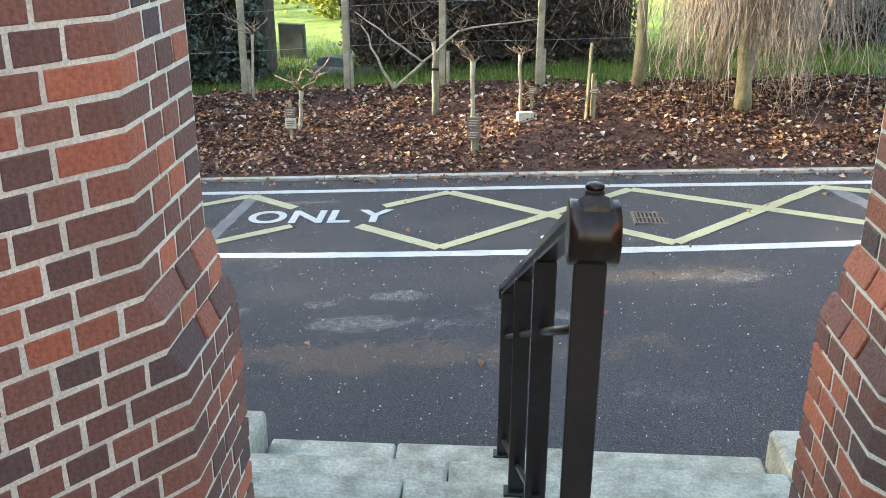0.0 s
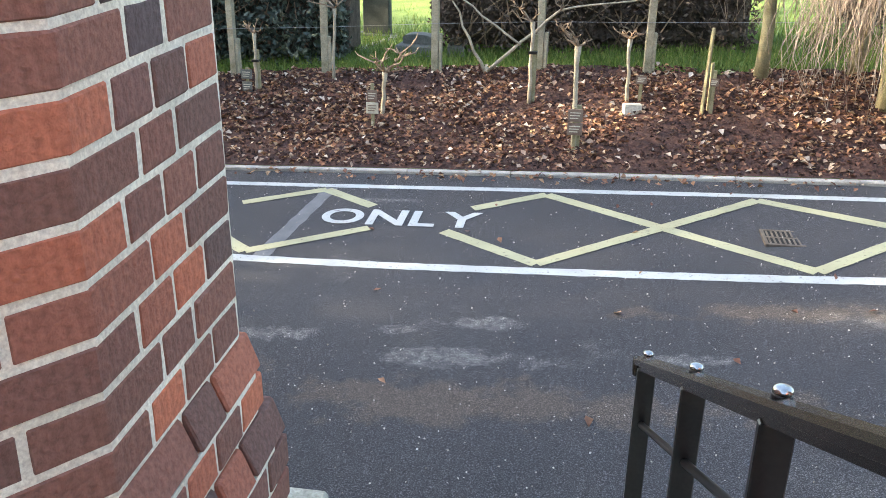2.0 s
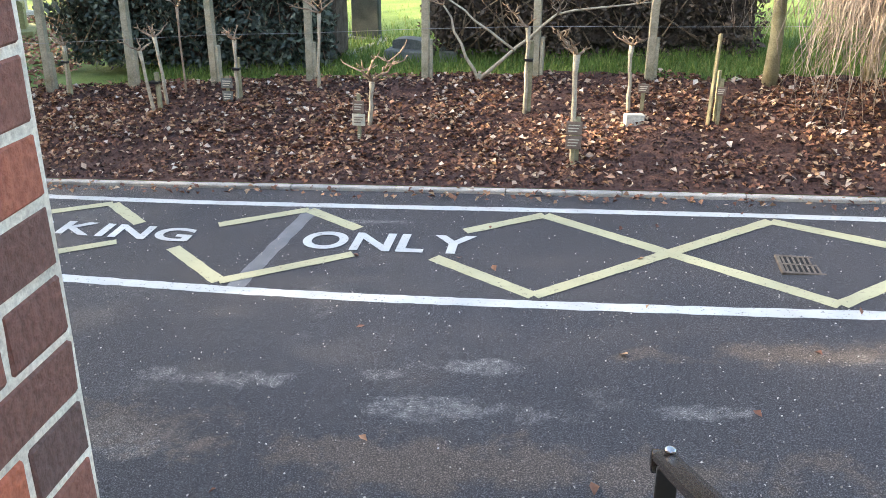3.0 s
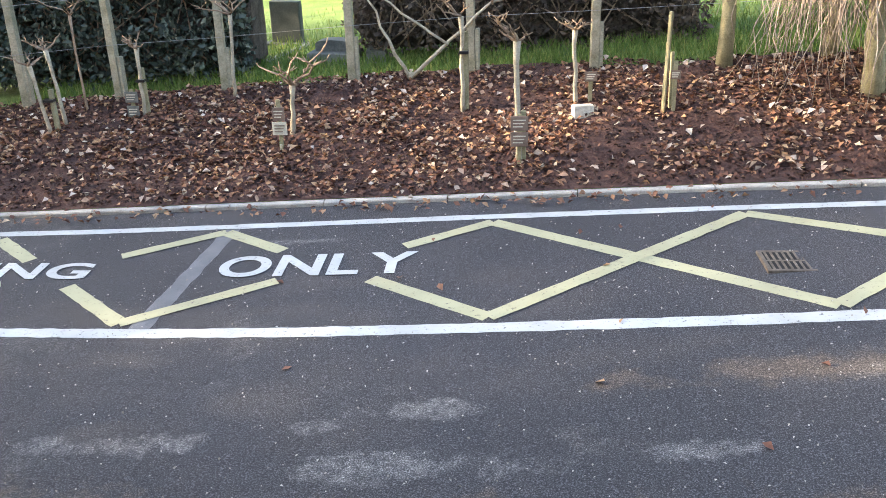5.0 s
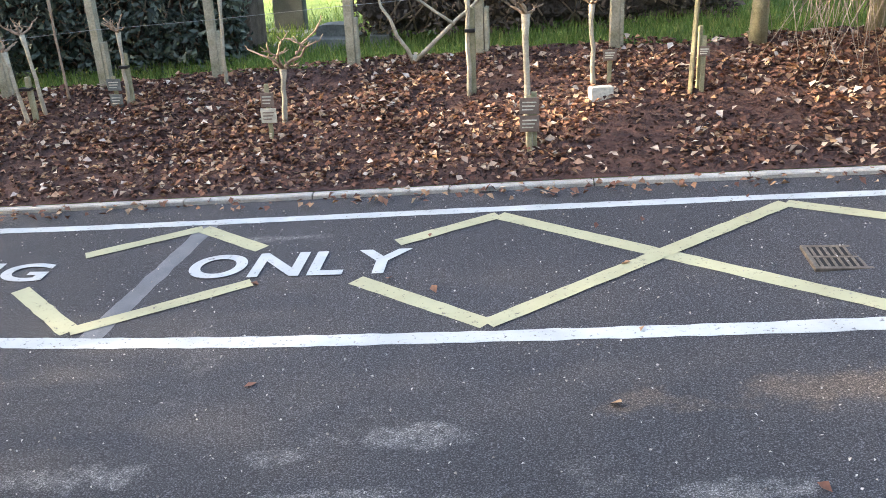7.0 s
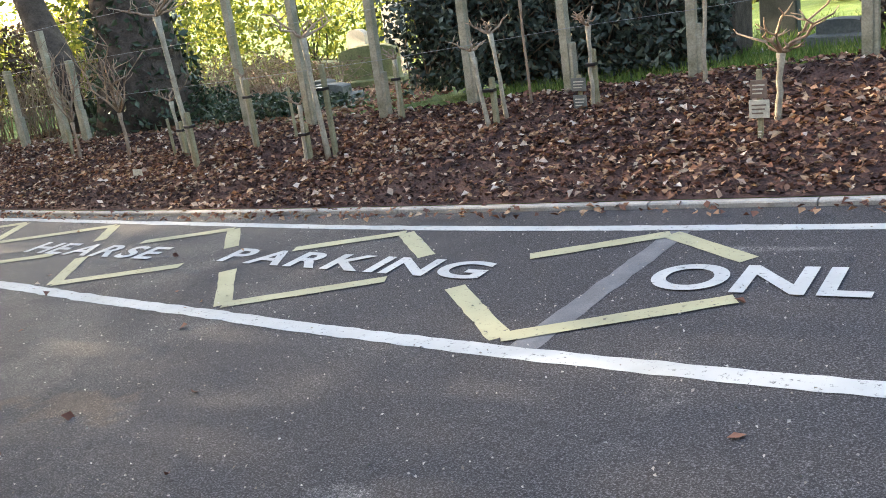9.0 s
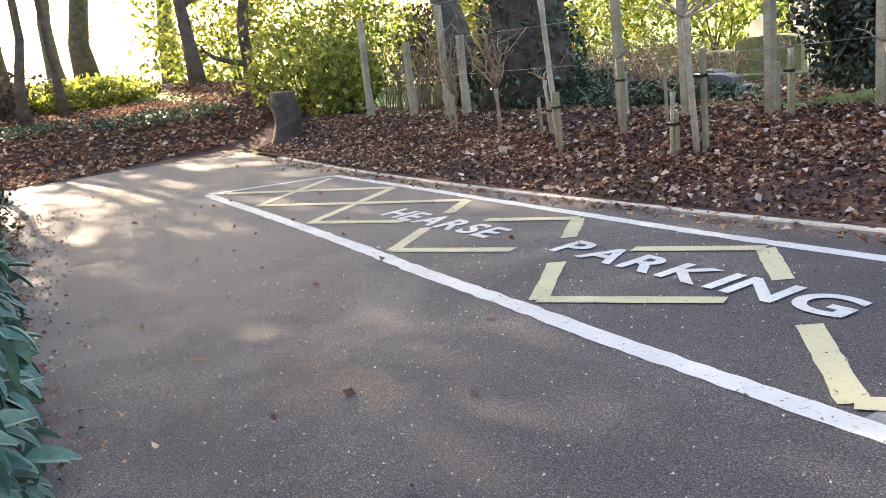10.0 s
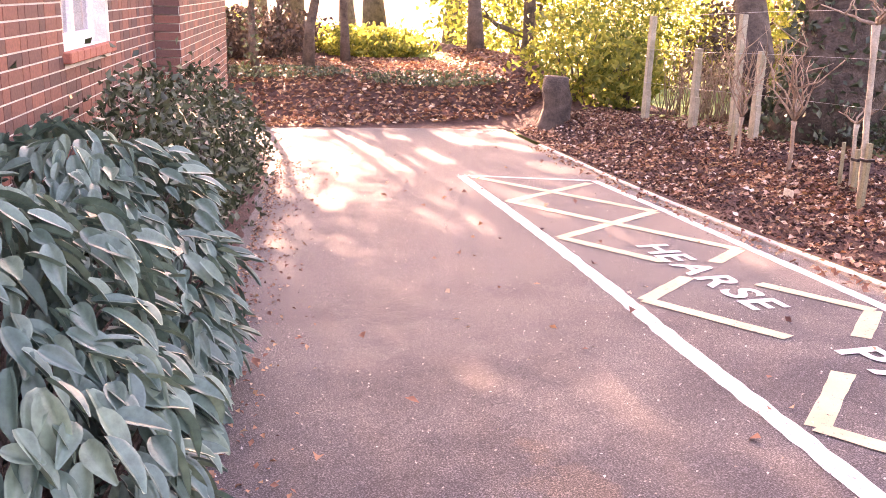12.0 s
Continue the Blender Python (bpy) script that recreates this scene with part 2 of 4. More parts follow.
def leaf_cloud(name, pts, size, mat, rng, parent=None, flat=0.0, aspect=0.55):
    """Small folded leaves, one at each point, turned at random; flat lays them down."""
    n = len(pts)
    nrm = rng.normal(size=(n, 3))
    nrm[:, 2] = nrm[:, 2] * (1 - flat) + flat * 4.0
    nrm /= np.linalg.norm(nrm, axis=1)[:, None]
    a = np.cross(nrm, rng.normal(size=(n, 3)))
    a /= np.linalg.norm(a, axis=1)[:, None] + 1e-9
    b = np.cross(nrm, a)
    s = (size * rng.uniform(0.6, 1.3, n))[:, None]
    w = s * aspect
    curl = nrm * s * rng.uniform(0.05, 0.35, n)[:, None]
    v = np.stack([pts - a * s * 0.5, pts - b * w * 0.5 + curl, pts + a * s * 0.5, pts + b * w * 0.5 + curl], 1).reshape(-1, 3)
    me = bpy.data.meshes.new(name)
    me.vertices.add(4 * n)
    me.vertices.foreach_set("co", v.astype(np.float32).ravel())
    base = np.arange(n)[:, None] * 4
    tri = np.concatenate([base + [0, 1, 2], base + [0, 2, 3]], 1).reshape(-1, 3)
    me.loops.add(len(tri) * 3)
    me.loops.foreach_set("vertex_index", tri.ravel().astype(np.int32))
    me.polygons.add(len(tri))
    me.polygons.foreach_set("loop_start", np.arange(0, len(tri) * 3, 3, dtype=np.int32))
    me.materials.append(mat)
    me.update(calc_edges=True)
    ob = new(name, me)
    if parent is not None:
        ob.parent = parent
    return ob


# ---- the lie of the land ----
def smooth(a):
    a = min(max(a, 0.0), 1.0)
    return a * a * (3 - 2 * a)


def kerb_y(x):
    q = min(max(x, -11.0), 3.5)
    return 6.5615 - 0.0872 * q - 0.0059 * q * q - 0.00047 * q ** 3 - 0.1 * min(x + 11, 0) - 0.146 * max(x - 3.5, 0)


def fence_y(x):
    return 9.0 - 0.21 * max(x, 0) + 0.08 * smooth(-x / 1.0) - 0.28 * smooth((-3 - x) / 3) + 0.3 * smooth((-6.2 - x) / 1.2)


def road_z(x, y):
    q = min(max(x, -16.0), 9.0)
    return -1.7716 + 0.0687 * q + 0.0089 * min(y, 12) + 0.00133 * q * q


def wall_y(x):
    """The face of the building beside the drive, which stands at a slant to the porch."""
    return 1.5 + 0.155 * (-2.3 - x)


def slant(x, y):
    """The churchyard plan follows the slant of the drive."""
    return x - 1.6 * smooth((-10 - x) / 4), y - 0.4 + 1.2 * smooth((-3 - x) / 12) + 0.06 * max(-15 - x, 0)


def land_z(x, y):
    """The ground beyond the kerb and past the end of the road."""
    k = kerb_y(x)
    z = road_z(x, min(y, fence_y(x)))
    if y > k:
        z += 0.33 * smooth((y - k - 0.05) / (fence_y(x) - k + 0.1))
        z -= 0.02 * max(y - fence_y(x) - 1.0, 0.0) if y < 40 else 0.02 * (39 - fence_y(x))
    z += 0.6 * smooth((-15.5 - x + 0.25 * (y - 4.5)) / 3.2) * smooth((10.5 - y) / 1.5 if y > 9 else 1)
    return z


def grid(name, xs, ys, height, mat):
    vs = [(x, y, height(x, y)) for y in ys for x in xs]
    w = len(xs)
    fs = [(j * w + i, j * w + i + 1, (j + 1) * w + i + 1, (j + 1) * w + i) for j in range(len(ys) - 1) for i in range(w - 1)]
    return new(name, mesh_of(name, vs, fs, mat, True))


def lump(x, y, amp):
    return amp * (noise.noise((x * 3.1, y * 3.1, 0.3)) + 0.6 * noise.noise((x * 8.3, y * 8.3, 2.0)) + 0.4 * noise.noise((x * 19, y * 19, 5.0)))


def steps_between(a, b, n):
    return [a + (b - a) * i / n for i in range(n + 1)]


far_x = [-900, -300, -120, -60, -40] + steps_between(-30, 20, 50) + [30, 45, 80, 200, 900]
far_y = [-900, -300, -100, -40] + steps_between(-20, 30, 50) + [40, 60, 100, 300, 900]
ground = tagged(grid("ground", far_x, far_y, lambda x, y: land_z(x, y) - 0.05, GRASS), "green churchyard lawn behind the fence", "lawn", kind="structure")
rx = steps_between(-17.2, 24, 100)
rv_ = [(x, -14 + q * (kerb_y(x) + 14), road_z(x, -14 + q * (kerb_y(x) + 14))) for q in steps_between(0, 1, 50) for x in rx]
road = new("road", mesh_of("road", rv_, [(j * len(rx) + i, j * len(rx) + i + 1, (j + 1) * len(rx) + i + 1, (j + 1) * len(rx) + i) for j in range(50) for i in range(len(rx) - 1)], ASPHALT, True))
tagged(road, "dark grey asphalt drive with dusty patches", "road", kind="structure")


def bed_z(x, y):
    e = smooth((y - kerb_y(x) - 0.02) / 0.2)
    return land_z(x, max(y, kerb_y(x) + 0.01)) + 0.035 + lump(x, y, 0.035) * e


bx = steps_between(-14.4, 9, 290)
bed_rows = steps_between(0, 1, 44)
bv = []
for q in bed_rows:
    for x in bx:
        y = kerb_y(x) + 0.03 + q * (fence_y(x) + 0.1 + 0.35 * noise.noise((x * 0.9, 1.0, 0)) - kerb_y(x))
        bv.append((x, y, bed_z(x, y)))
bw = len(bx)
bf = [(j * bw + i, j * bw + i + 1, (j + 1) * bw + i + 1, (j + 1) * bw + i) for j in range(len(bed_rows) - 1) for i in range(bw - 1)]
bed = tagged(new("planting_bed", mesh_of("planting_bed", bv, bf, SOIL, True)), "dark mulched planting bed strewn with brown leaves", "planting bed", kind="structure")
end_bank = grid("leafy_bank", steps_between(-24, -13.4, 80), steps_between(-8, 10.5, 110),
                lambda x, y: land_z(x, y) + 0.01 + lump(x, y, 0.04) * smooth((-15.5 - x + 0.25 * (y - 4.5)) / 0.5) - 0.12 * smooth((x + 15.55 - 0.25 * (y - 4.5)) / 0.3), SOIL)
tagged(end_bank, "bank of dark soil covered with dead leaves", "bank", kind="structure")

# kerb edging stones
kerb = tagged(empty("kerb"), "pale concrete edging along the planting bed", "kerb", kind="structure")
kx = -12.6
while kx < 12:
    x0, x1 = kx, kx + 0.9
    vs = []
    for x in (x0 + 0.004, x1 - 0.004):
        for dy, dz in ((0, -0.1), (0, 0.022), (0.008, 0.03), (0.062, 0.03), (0.07, 0.022), (0.07, -0.1)):
            vs.append((x, kerb_y(x) - 0.03 + dy, road_z(x, kerb_y(x)) + dz))
    fs = [(i, i + 1, i + 7, i + 6) for i in range(5)] + [(0, 5, 4, 3, 2, 1), (6, 7, 8, 9, 10, 11)]
    child(new("kerb_stone", mesh_of("kerb_stone", vs, fs, CONCRETE)), kerb)
    kx += 0.9


# ---- road markings ----
def on_road(p, h=0.004):
    return (p[0], p[1], road_z(p[0], p[1]) + h)


def strip(name, a, b, width, mat, parent, h=0.004, n=1, wobble=0.0):
    a, b = Vector((*a, 0)), Vector((*b, 0))
    d = (b - a).normalized()
    s = Vector((-d.y, d.x, 0)) * width / 2
    vs, fs = [], []
    for i in range(n + 1):
        p = a.lerp(b, i / n)
        j = s * (1 + wobble * noise.noise(p * 9))
        vs += [on_road(p + j, h), on_road(p - j, h)]
    fs = [(2 * i, 2 * i + 1, 2 * i + 3, 2 * i + 2) for i in range(n)]
    return child(new(name, mesh_of(name, vs, fs, mat)), parent)


white_lines = tagged(empty("white_bay_line"), "white painted lines edging the parking bay", "road marking")
near = [(-10.36, 5.77), (-8.6, 5.61), (-6.86, 5.43), (-5.7, 5.29), (-4.66, 5.14), (-3.58, 5.01), (-2.9, 4.91), (-1.63, 4.76), (-0.7, 4.675), (0.32, 4.61), (1.55, 4.54), (2.3, 4.51), (4.5, 4.43), (8, 4.3)]
far = [(-9.72, 7.06), (-8, 6.94), (-6.49, 6.79), (-4.9, 6.62), (-3.8, 6.49), (-2.5, 6.37), (-1.48, 6.30), (0.24, 6.18), (1.8, 6.04), (2.73, 5.93), (4.5, 5.72), (8, 5.3)]
for line, w in ((near, 0.105), (far, 0.085)):
    for a, b in zip(line, line[1:]):
        strip("painted_line", a, b, w, WHITE, white_lines, h=0.003, n=44, wobble=0.2)
zig = tagged(empty("yellow_zigzag"), "pale yellow crossed zigzag lines filling the bay", "road marking")
PAIRS = [(-10.25, -9.58), (-8.76, -7.97), (-7.16, -6.46), (-5.41, -4.88), (-3.565, -3.21), (-1.74, -1.5), (0.33, 0.33), (2.07, 1.9), (3.95, 3.43), (5.8, 5.2)]
CUT = {2: (0.40, 0.70), 3: (0.38, 0.70), 4: (0.38, 0.70), 5: (0.385, 0.735)}


def along(line, x):
    for (x0, y0), (x1, y1) in zip(line, line[1:]):
        if x <= x1:
            break
    return y0 + (y1 - y0) * (x - x0) / (x1 - x0)


def yn(x):
    return along(near, x) + 0.115


def yf(x):
    return along(far, x) - 0.105


lift = 0.0
for i in range(len(PAIRS) - 1):
    (n0, f0), (n1, f1) = PAIRS[i], PAIRS[i + 1]
    for up, a, b in ((True, (n0, yn(n0)), (f1, yf(f1))), (False, (f0, yf(f0)), (n1, yn(n1)))):
        lift = 0.002 - lift
        if i in CUT:
            lo, hi = CUT[i] if up else (1 - CUT[i][1], 1 - CUT[i][0])
            at = lambda q: (a[0] + (b[0] - a[0]) * q, a[1] + (b[1] - a[1]) * q)
            strip("zigzag_line", a, at(lo), 0.10, YELLOW, zig, 0.004 + lift, 12, 0.15)
            strip("zigzag_line", at(hi), b, 0.10, YELLOW, zig, 0.004 + lift, 12, 0.15)
        else:
            strip("zigzag_line", a, b, 0.10, YELLOW, zig, 0.004 + lift, 30, 0.15)
strip("painted_line", (-10.36, 5.8), (-9.72, 7.02), 0.08, WHITE, white_lines, 0.006, 3)
repair = strip("tarmac_strip", (-1.47, 6.25), (-1.60, 4.79), 0.12, PATCH, None, 0.0025, 30, 0.25)
tagged(repair, "lighter grey strip of repaired tarmac", "road patch", "tarmac repairs")
repair = strip("tarmac_strip", (3.5, 5.72), (3.86, 4.5), 0.12, PATCH, None, 0.0025, 30, 0.25)
tagged(repair, "lighter grey strip of repaired tarmac", "road patch", "tarmac repairs")


def word(text, x0, x1, y0, high, tilt):
    holder = tagged(empty("painted_word"), f"white painted word {text} on the asphalt", "road marking")
    letters, pen = [], 0.0
    for ch in text:
        cu = bpy.data.curves.new("letter", "FONT")
        cu.body, cu.offset = ch, 0.026
        tmp = bpy.data.objects.new("letter", cu)
        scene.collection.objects.link(tmp)
        me = bpy.data.meshes.new_from_object(tmp.evaluated_get(bpy.context.evaluated_depsgraph_get()))
        bpy.data.objects.remove(tmp)
        xs = [v.co.x for v in me.vertices]
        off, wid = min(xs), max(xs) - min(xs)
        letters.append((me, pen - off))
        pen += wid + 0.10
    pen -= 0.10
    for me, off in letters:
        top = max(v.co.y for v in me.vertices)
        low = min(v.co.y for v in me.vertices)
        for v in me.vertices:
            x = x0 + (v.co.x + off) / pen * (x1 - x0)
            y = y0 + tilt * (x - x0) + (v.co.y - low) / (top - low) * high
            v.co = on_road((x, y), 0.0068)
        me.materials.clear()
        me.materials.append(WHITE)
        child(new("letter", me), holder)


word("ONLY", -1.37, -0.12, 5.44, 0.315, -0.08)
word("PARKING", -4.34, -2.24, 5.815, 0.25, -0.135)
word("HEARSE", -6.75, -5.05, 6.0, 0.25, -0.09)

# drain cover set in the asphalt
grate = tagged(empty("drain_grate", (1.975, 5.185, road_z(1.975, 5.185))), "rusty cast iron drain grating in the asphalt", "drain")
for s in (-1, 1):
    part("frame_bar", box(s * 0.14 - 0.012, -0.14, -0.02, s * 0.14 + 0.012, 0.14, 0.007, 0.002), IRON, grate)
    part("frame_bar", box(-0.128, s * 0.128 - 0.012, -0.02, 0.128, s * 0.128 + 0.012, 0.007, 0.002), IRON, grate)
part("frame_bar", box(-0.128, -0.01, -0.02, 0.128, 0.01, 0.006, 0.002), IRON, grate)
# near-black slab paints the shade of the hollow between the bars
HOLLOW_SHADE, nt_, b_ = material("drain_hollow_shade", 0.95)
b_.inputs["Base Color"].default_value = (0.006, 0.006, 0.006, 1)
part("hollow_shade", box(-0.128, -0.116, -0.02, 0.128, 0.116, 0.0045), HOLLOW_SHADE, grate)
for i in range(8):
    x = -0.112 + i * 0.032
    for y0, y1 in ((-0.115, -0.012), (0.012, 0.115)):
        part("grate_bar", box(x - 0.008, y0, -0.02, x + 0.008, y1, 0.006, 0.002), IRON, grate)

# ---- steps ----
steps = tagged(empty("stone_steps"), "worn pale stone steps down to the drive", "steps", kind="structure")
rs = random.Random(4)
for k in range(6):
    y1, z1 = 1.81 - 0.36 * k, -1.53 + 0.16 * k
    xa, xb = (-0.25, 1.97) if y1 > 0.5 else (0.06, 1.62)
    y0 = y1 - 0.40 if k < 5 else -4.2
    cuts = [xa, xa + (xb - xa) * rs.uniform(0.22, 0.4), xa + (xb - xa) * rs.uniform(0.6, 0.78), xb]
    for c0, c1 in zip(cuts, cuts[1:]):
        part("step_stone", box(c0 + 0.003, y0, z1 - 0.19, c1 - 0.003, y1 + rs.uniform(-0.004, 0.004), z1 + rs.uniform(-0.003, 0.003), 0.012, 0.002, rs), STONE, steps)
for xa, xb in ((-0.55, -0.255), (1.975, 2.27)):
    cheek = part("step_cheek", box(xa, 0.46, -1.9, xb, 1.77, -1.36, 0.015, 0.003, rs), STONE)
    tagged(cheek, "pale stone block flanking the steps", "stone block", kind="structure")

# ---- handrail ----
rail = tagged(empty("handrail"), "black metal handrail with bronze top beside the steps", "handrail")


def rail_x(y):
    return 0.891 - 0.055 * (y - 0.396)


def rail_z(y):
    return -0.512 * (y - 0.396)


prof = [(-0.034, -0.012), (-0.034, 0.006), (-0.022, 0.016), (0.0, 0.022), (0.022, 0.016), (0.034, 0.006), (0.034, -0.012), (0.024, -0.016), (0.024, -0.03), (-0.024, -0.03), (-0.024, -0.016)]
vs, fs = [], []
run = [(-0.345, rail_z(-0.3) - 0.03, 0.9), (-0.34, rail_z(-0.3) - 0.008, 1), (-0.315, rail_z(-0.3) + 0.004, 1), (-0.25, rail_z(-0.25), 1), (0.396, rail_z(0.396), 1), (1.76, rail_z(1.76), 1), (1.80, rail_z(1.80), 1)]
for y, z, s in run:
    for px, pz in prof:
        vs.append((rail_x(y) + px * s, y, z - 0.02 + pz))
m = len(prof)
for i in range(len(run) - 1):
    fs += [(i * m + k, i * m + (k + 1) % m, (i + 1) * m + (k + 1) % m, (i + 1) * m + k) for k in range(m)]
fs += [tuple(range(m)), tuple((len(run) - 1) * m + k for k in range(m))[::-1]]
child(new("top_rail", mesh_of("top_rail", vs, fs, BRONZE)), rail)["label"] = "moulded bronze top rail worn shiny"
RX = rail_x(-0.3)
ZS = rail_z(-0.3) - 0.064
v, f = tube_data([(RX + q, -0.312, ZS) for q in (-0.044, -0.0435, -0.041, -0.02, 0.02, 0.041, 0.0435, 0.044)], [0.038, 0.053, 0.058, 0.0555, 0.0555, 0.058, 0.053, 0.038], 32)
child(new("scroll_end", mesh_of("scroll_end", v, f, BRONZE, True)), rail)["label"] = "rolled bronze scroll end"
for y in (-0.3, 0.396, 1.024, 1.74):
    zt = rail_z(y) - 0.045
    RX = rail_x(y)
    foot = -1.53 + 0.16 * min(5, math.floor((1.81 - y) / 0.36))
    part("baluster", box(RX - 0.029, y - 0.011, foot - 0.005, RX + 0.029, y + 0.011, zt, 0.003), RAIL, rail)
    part("foot_plate", box(RX - 0.045, y - 0.03, foot - 0.004, RX + 0.045, y + 0.03, foot + 0.012, 0.003), RAIL, rail)
    zt = rail_z(y) + 0.002
    lathe = lambda prof_rz: tube_data([(RX, y, zt + q) for q, _ in prof_rz], [q for _, q in prof_rz], 20)
    v, f = lathe([(-0.02, 0.017), (0.006, 0.017), (0.0075, 0.0155), (0.0075, 0.0145), (0.0085, 0.0145)])
    child(new("bolt_collar", mesh_of("bolt_collar", v, f, RAIL)), rail)["label"] = "dark collar under the bolt head"
    v, f = lathe([(0.0085, 0.0165), (0.013, 0.0165), (0.0165, 0.0145), (0.0185, 0.010), (0.0195, 0.004)])
    child(new("bolt_cap", mesh_of("bolt_cap", v, f, BRONZE if y < -0.1 else STEEL, True)), rail)["label"] = "low domed metal bolt head"
YE, ZE = 1.812, rail_z(1.80) - 0.045
v, f = tube_data([(rail_x(YE) + q, YE, ZE) for q in (-0.036, -0.034, -0.03, 0.03, 0.034, 0.036)], [0.018, 0.029, 0.033, 0.033, 0.029, 0.018], 24)
child(new("scroll_end", mesh_of("scroll_end", v, f, BRONZE, True)), rail)["label"] = "rolled bronze scroll at the lower end"
for drop in (0.20, 0.72):
    tubes("cross_bar", [([(rail_x(y), y, rail_z(y) - drop - 0.05) for y in (-0.3, 0.396, 1.74)], [0.011] * 3)], RAIL, rail, 8)

# ---- brick piers ----
H, C, J = 0.1105, 0.075, 0.010
brick_meshes = {}


def prism(outline, z0, z1, bevel=0.0, jitter=0.0, rng=random, chamfer=0.0):
    """A prism over a plan outline; chamfer draws the top edge of the exposed faces back."""
    bm = bmesh.new()
    low = [bm.verts.new((x, y, z0)) for x, y in outline]
    back = lambda x, y: (x - chamfer, y - abs(chamfer) * 1.3764 if len(outline) == 6 and y == 0 else y) if abs(x) < 0.001 else (x, y)
    high = [bm.verts.new((*back(x, y), z1)) for x, y in outline]
    n = len(outline)
    bm.faces.new(low[::-1])
    bm.faces.new(high)
    for k in range(n):
        bm.faces.new((low[k], low[(k + 1) % n], high[(k + 1) % n], high[k]))
    bmesh.ops.recalc_face_normals(bm, faces=bm.faces)
    if bevel:
        bmesh.ops.bevel(bm, geom=bm.edges[:], offset=bevel, segments=1, affect="EDGES")
    if jitter:
        for v in bm.verts:
            v.co += Vector((rng.uniform(-jitter, jitter), rng.uniform(-jitter, jitter), rng.uniform(-jitter, jitter)))
    return bm


SX, SY = -math.sin(radians(36)), -math.cos(radians(36))
rb = random.Random(11)


def brick_mesh(kind, size, var, sign, splay):
    """kind: 'r' on the reveal, 's' on the splayed face, 'c' on the corner between them."""
    key = (kind, size, var, sign, splay)
    if key not in brick_meshes:
        r = random.Random(7 * var + len(brick_meshes))
        if kind == "r":
            o = [(0, 0), (0, size * H - J), (-0.1, size * H - J), (-0.1, 0)]
        elif kind == "s":
            w = size * H - J
            o = [(0, 0), (-0.1 * -SY, 0.1 * -SX), (SX * w - 0.1 * -SY, SY * w + 0.1 * -SX), (SX * w, SY * w)]
        else:
            a, b = (1.5 * H - J, H - J) if size == 1.5 else (H - J, 1.5 * H - J)
            o = [(0, a), (-0.1, a), (-0.1, 0.02), (SX * b - 0.1 * -SY, SY * b + 0.1 * -SX), (SX * b, SY * b), (0, 0)]
        bm = prism([(x * sign, y) for x, y in o], 0, C - J, 0.0035, 0.0013, r, 0.024 * sign if splay else 0.0)
        me = bpy.data.meshes.new("brick")
        bm.to_mesh(me)
        bm.free()
        me.materials.append(BRICK)
        brick_meshes[key] = me
    return brick_meshes[key]


def lay(parent, x, y, k, kind, size, sign, splay):
    ob = new("brick", brick_mesh(kind, size, rb.randrange(4), sign, splay))
    ob.parent = parent
    ob.location = (x + rb.uniform(-0.0012, 0.0012), y + rb.uniform(-0.0012, 0.0012), k * C + J / 2)


def pier(name, face, sign):
    """A header-bond pier: the reveal stands at x = face, the inner face is splayed. sign: the side the reveal looks to."""
    holder = tagged(empty(name), "red and brown brick pier with pale mortar joints", "brick pier", kind="structure")

    def core(out, z0, z1, name="mortar"):
        f, y0 = out - 0.003, out * 1.3764
        o = [(f, 0.44), (f, y0), (-0.003 + SX * 1.35, SY * 1.35), (-1.05, SY * 1.35), (-1.05, 0.44)]
        part(name, prism([(face + sign * x, y) for x, y in o], z0, z1), MORTAR, holder)
    core(0.0, 0.0, 1.95)
    core(0.024, -0.15, -0.0715, "plinth_mortar")
    core(0.05, -1.95, -0.2215, "plinth_mortar")
    core(-0.002, -0.0715, 0.0, "plinth_mortar")
    core(0.022, -0.2215, -0.15, "plinth_mortar")
    for k in range(-14, 19):
        out = 0.0 if k >= 0 else (0.024 if k >= -2 else 0.05)
        y0 = out * 1.3764
        f = face + sign * out
        splay = k in (-1, -3)
        odd = k % 2
        deep = 1.5 if odd else 1.0
        lay(holder, f, y0, k, "c", deep, sign, splay)
        y = y0 + deep * H
        while y < 4 * H - 0.03:
            w = 1.0 if (not odd or y < 2.4 * H) else 1.5
            lay(holder, f, y, k, "r", w, sign, splay)
            y += w * H
        u = (1.0 if odd else 1.5) * H
        while u < (0.82 if sign > 0 else 0.2):
            lay(holder, f + sign * SX * u, y0 + SY * u, k, "s", 1.0, sign, False)
            u += H
    return holder


pier("wall_pier_west", 0.0, 1)
pier("wall_pier_east", 1.68, -1)


# ---- fence ----
def post_line():
    for x in (3.4, 1.18, 0.08, -1.06, -2.3, -3.35, -4.25, -5.15, -6.0, -7.1, -9.95, -10.35, -11.25, -12.5):
        yield x, fence_y(x)


rf = random.Random(5)
fence_posts = list(post_line())
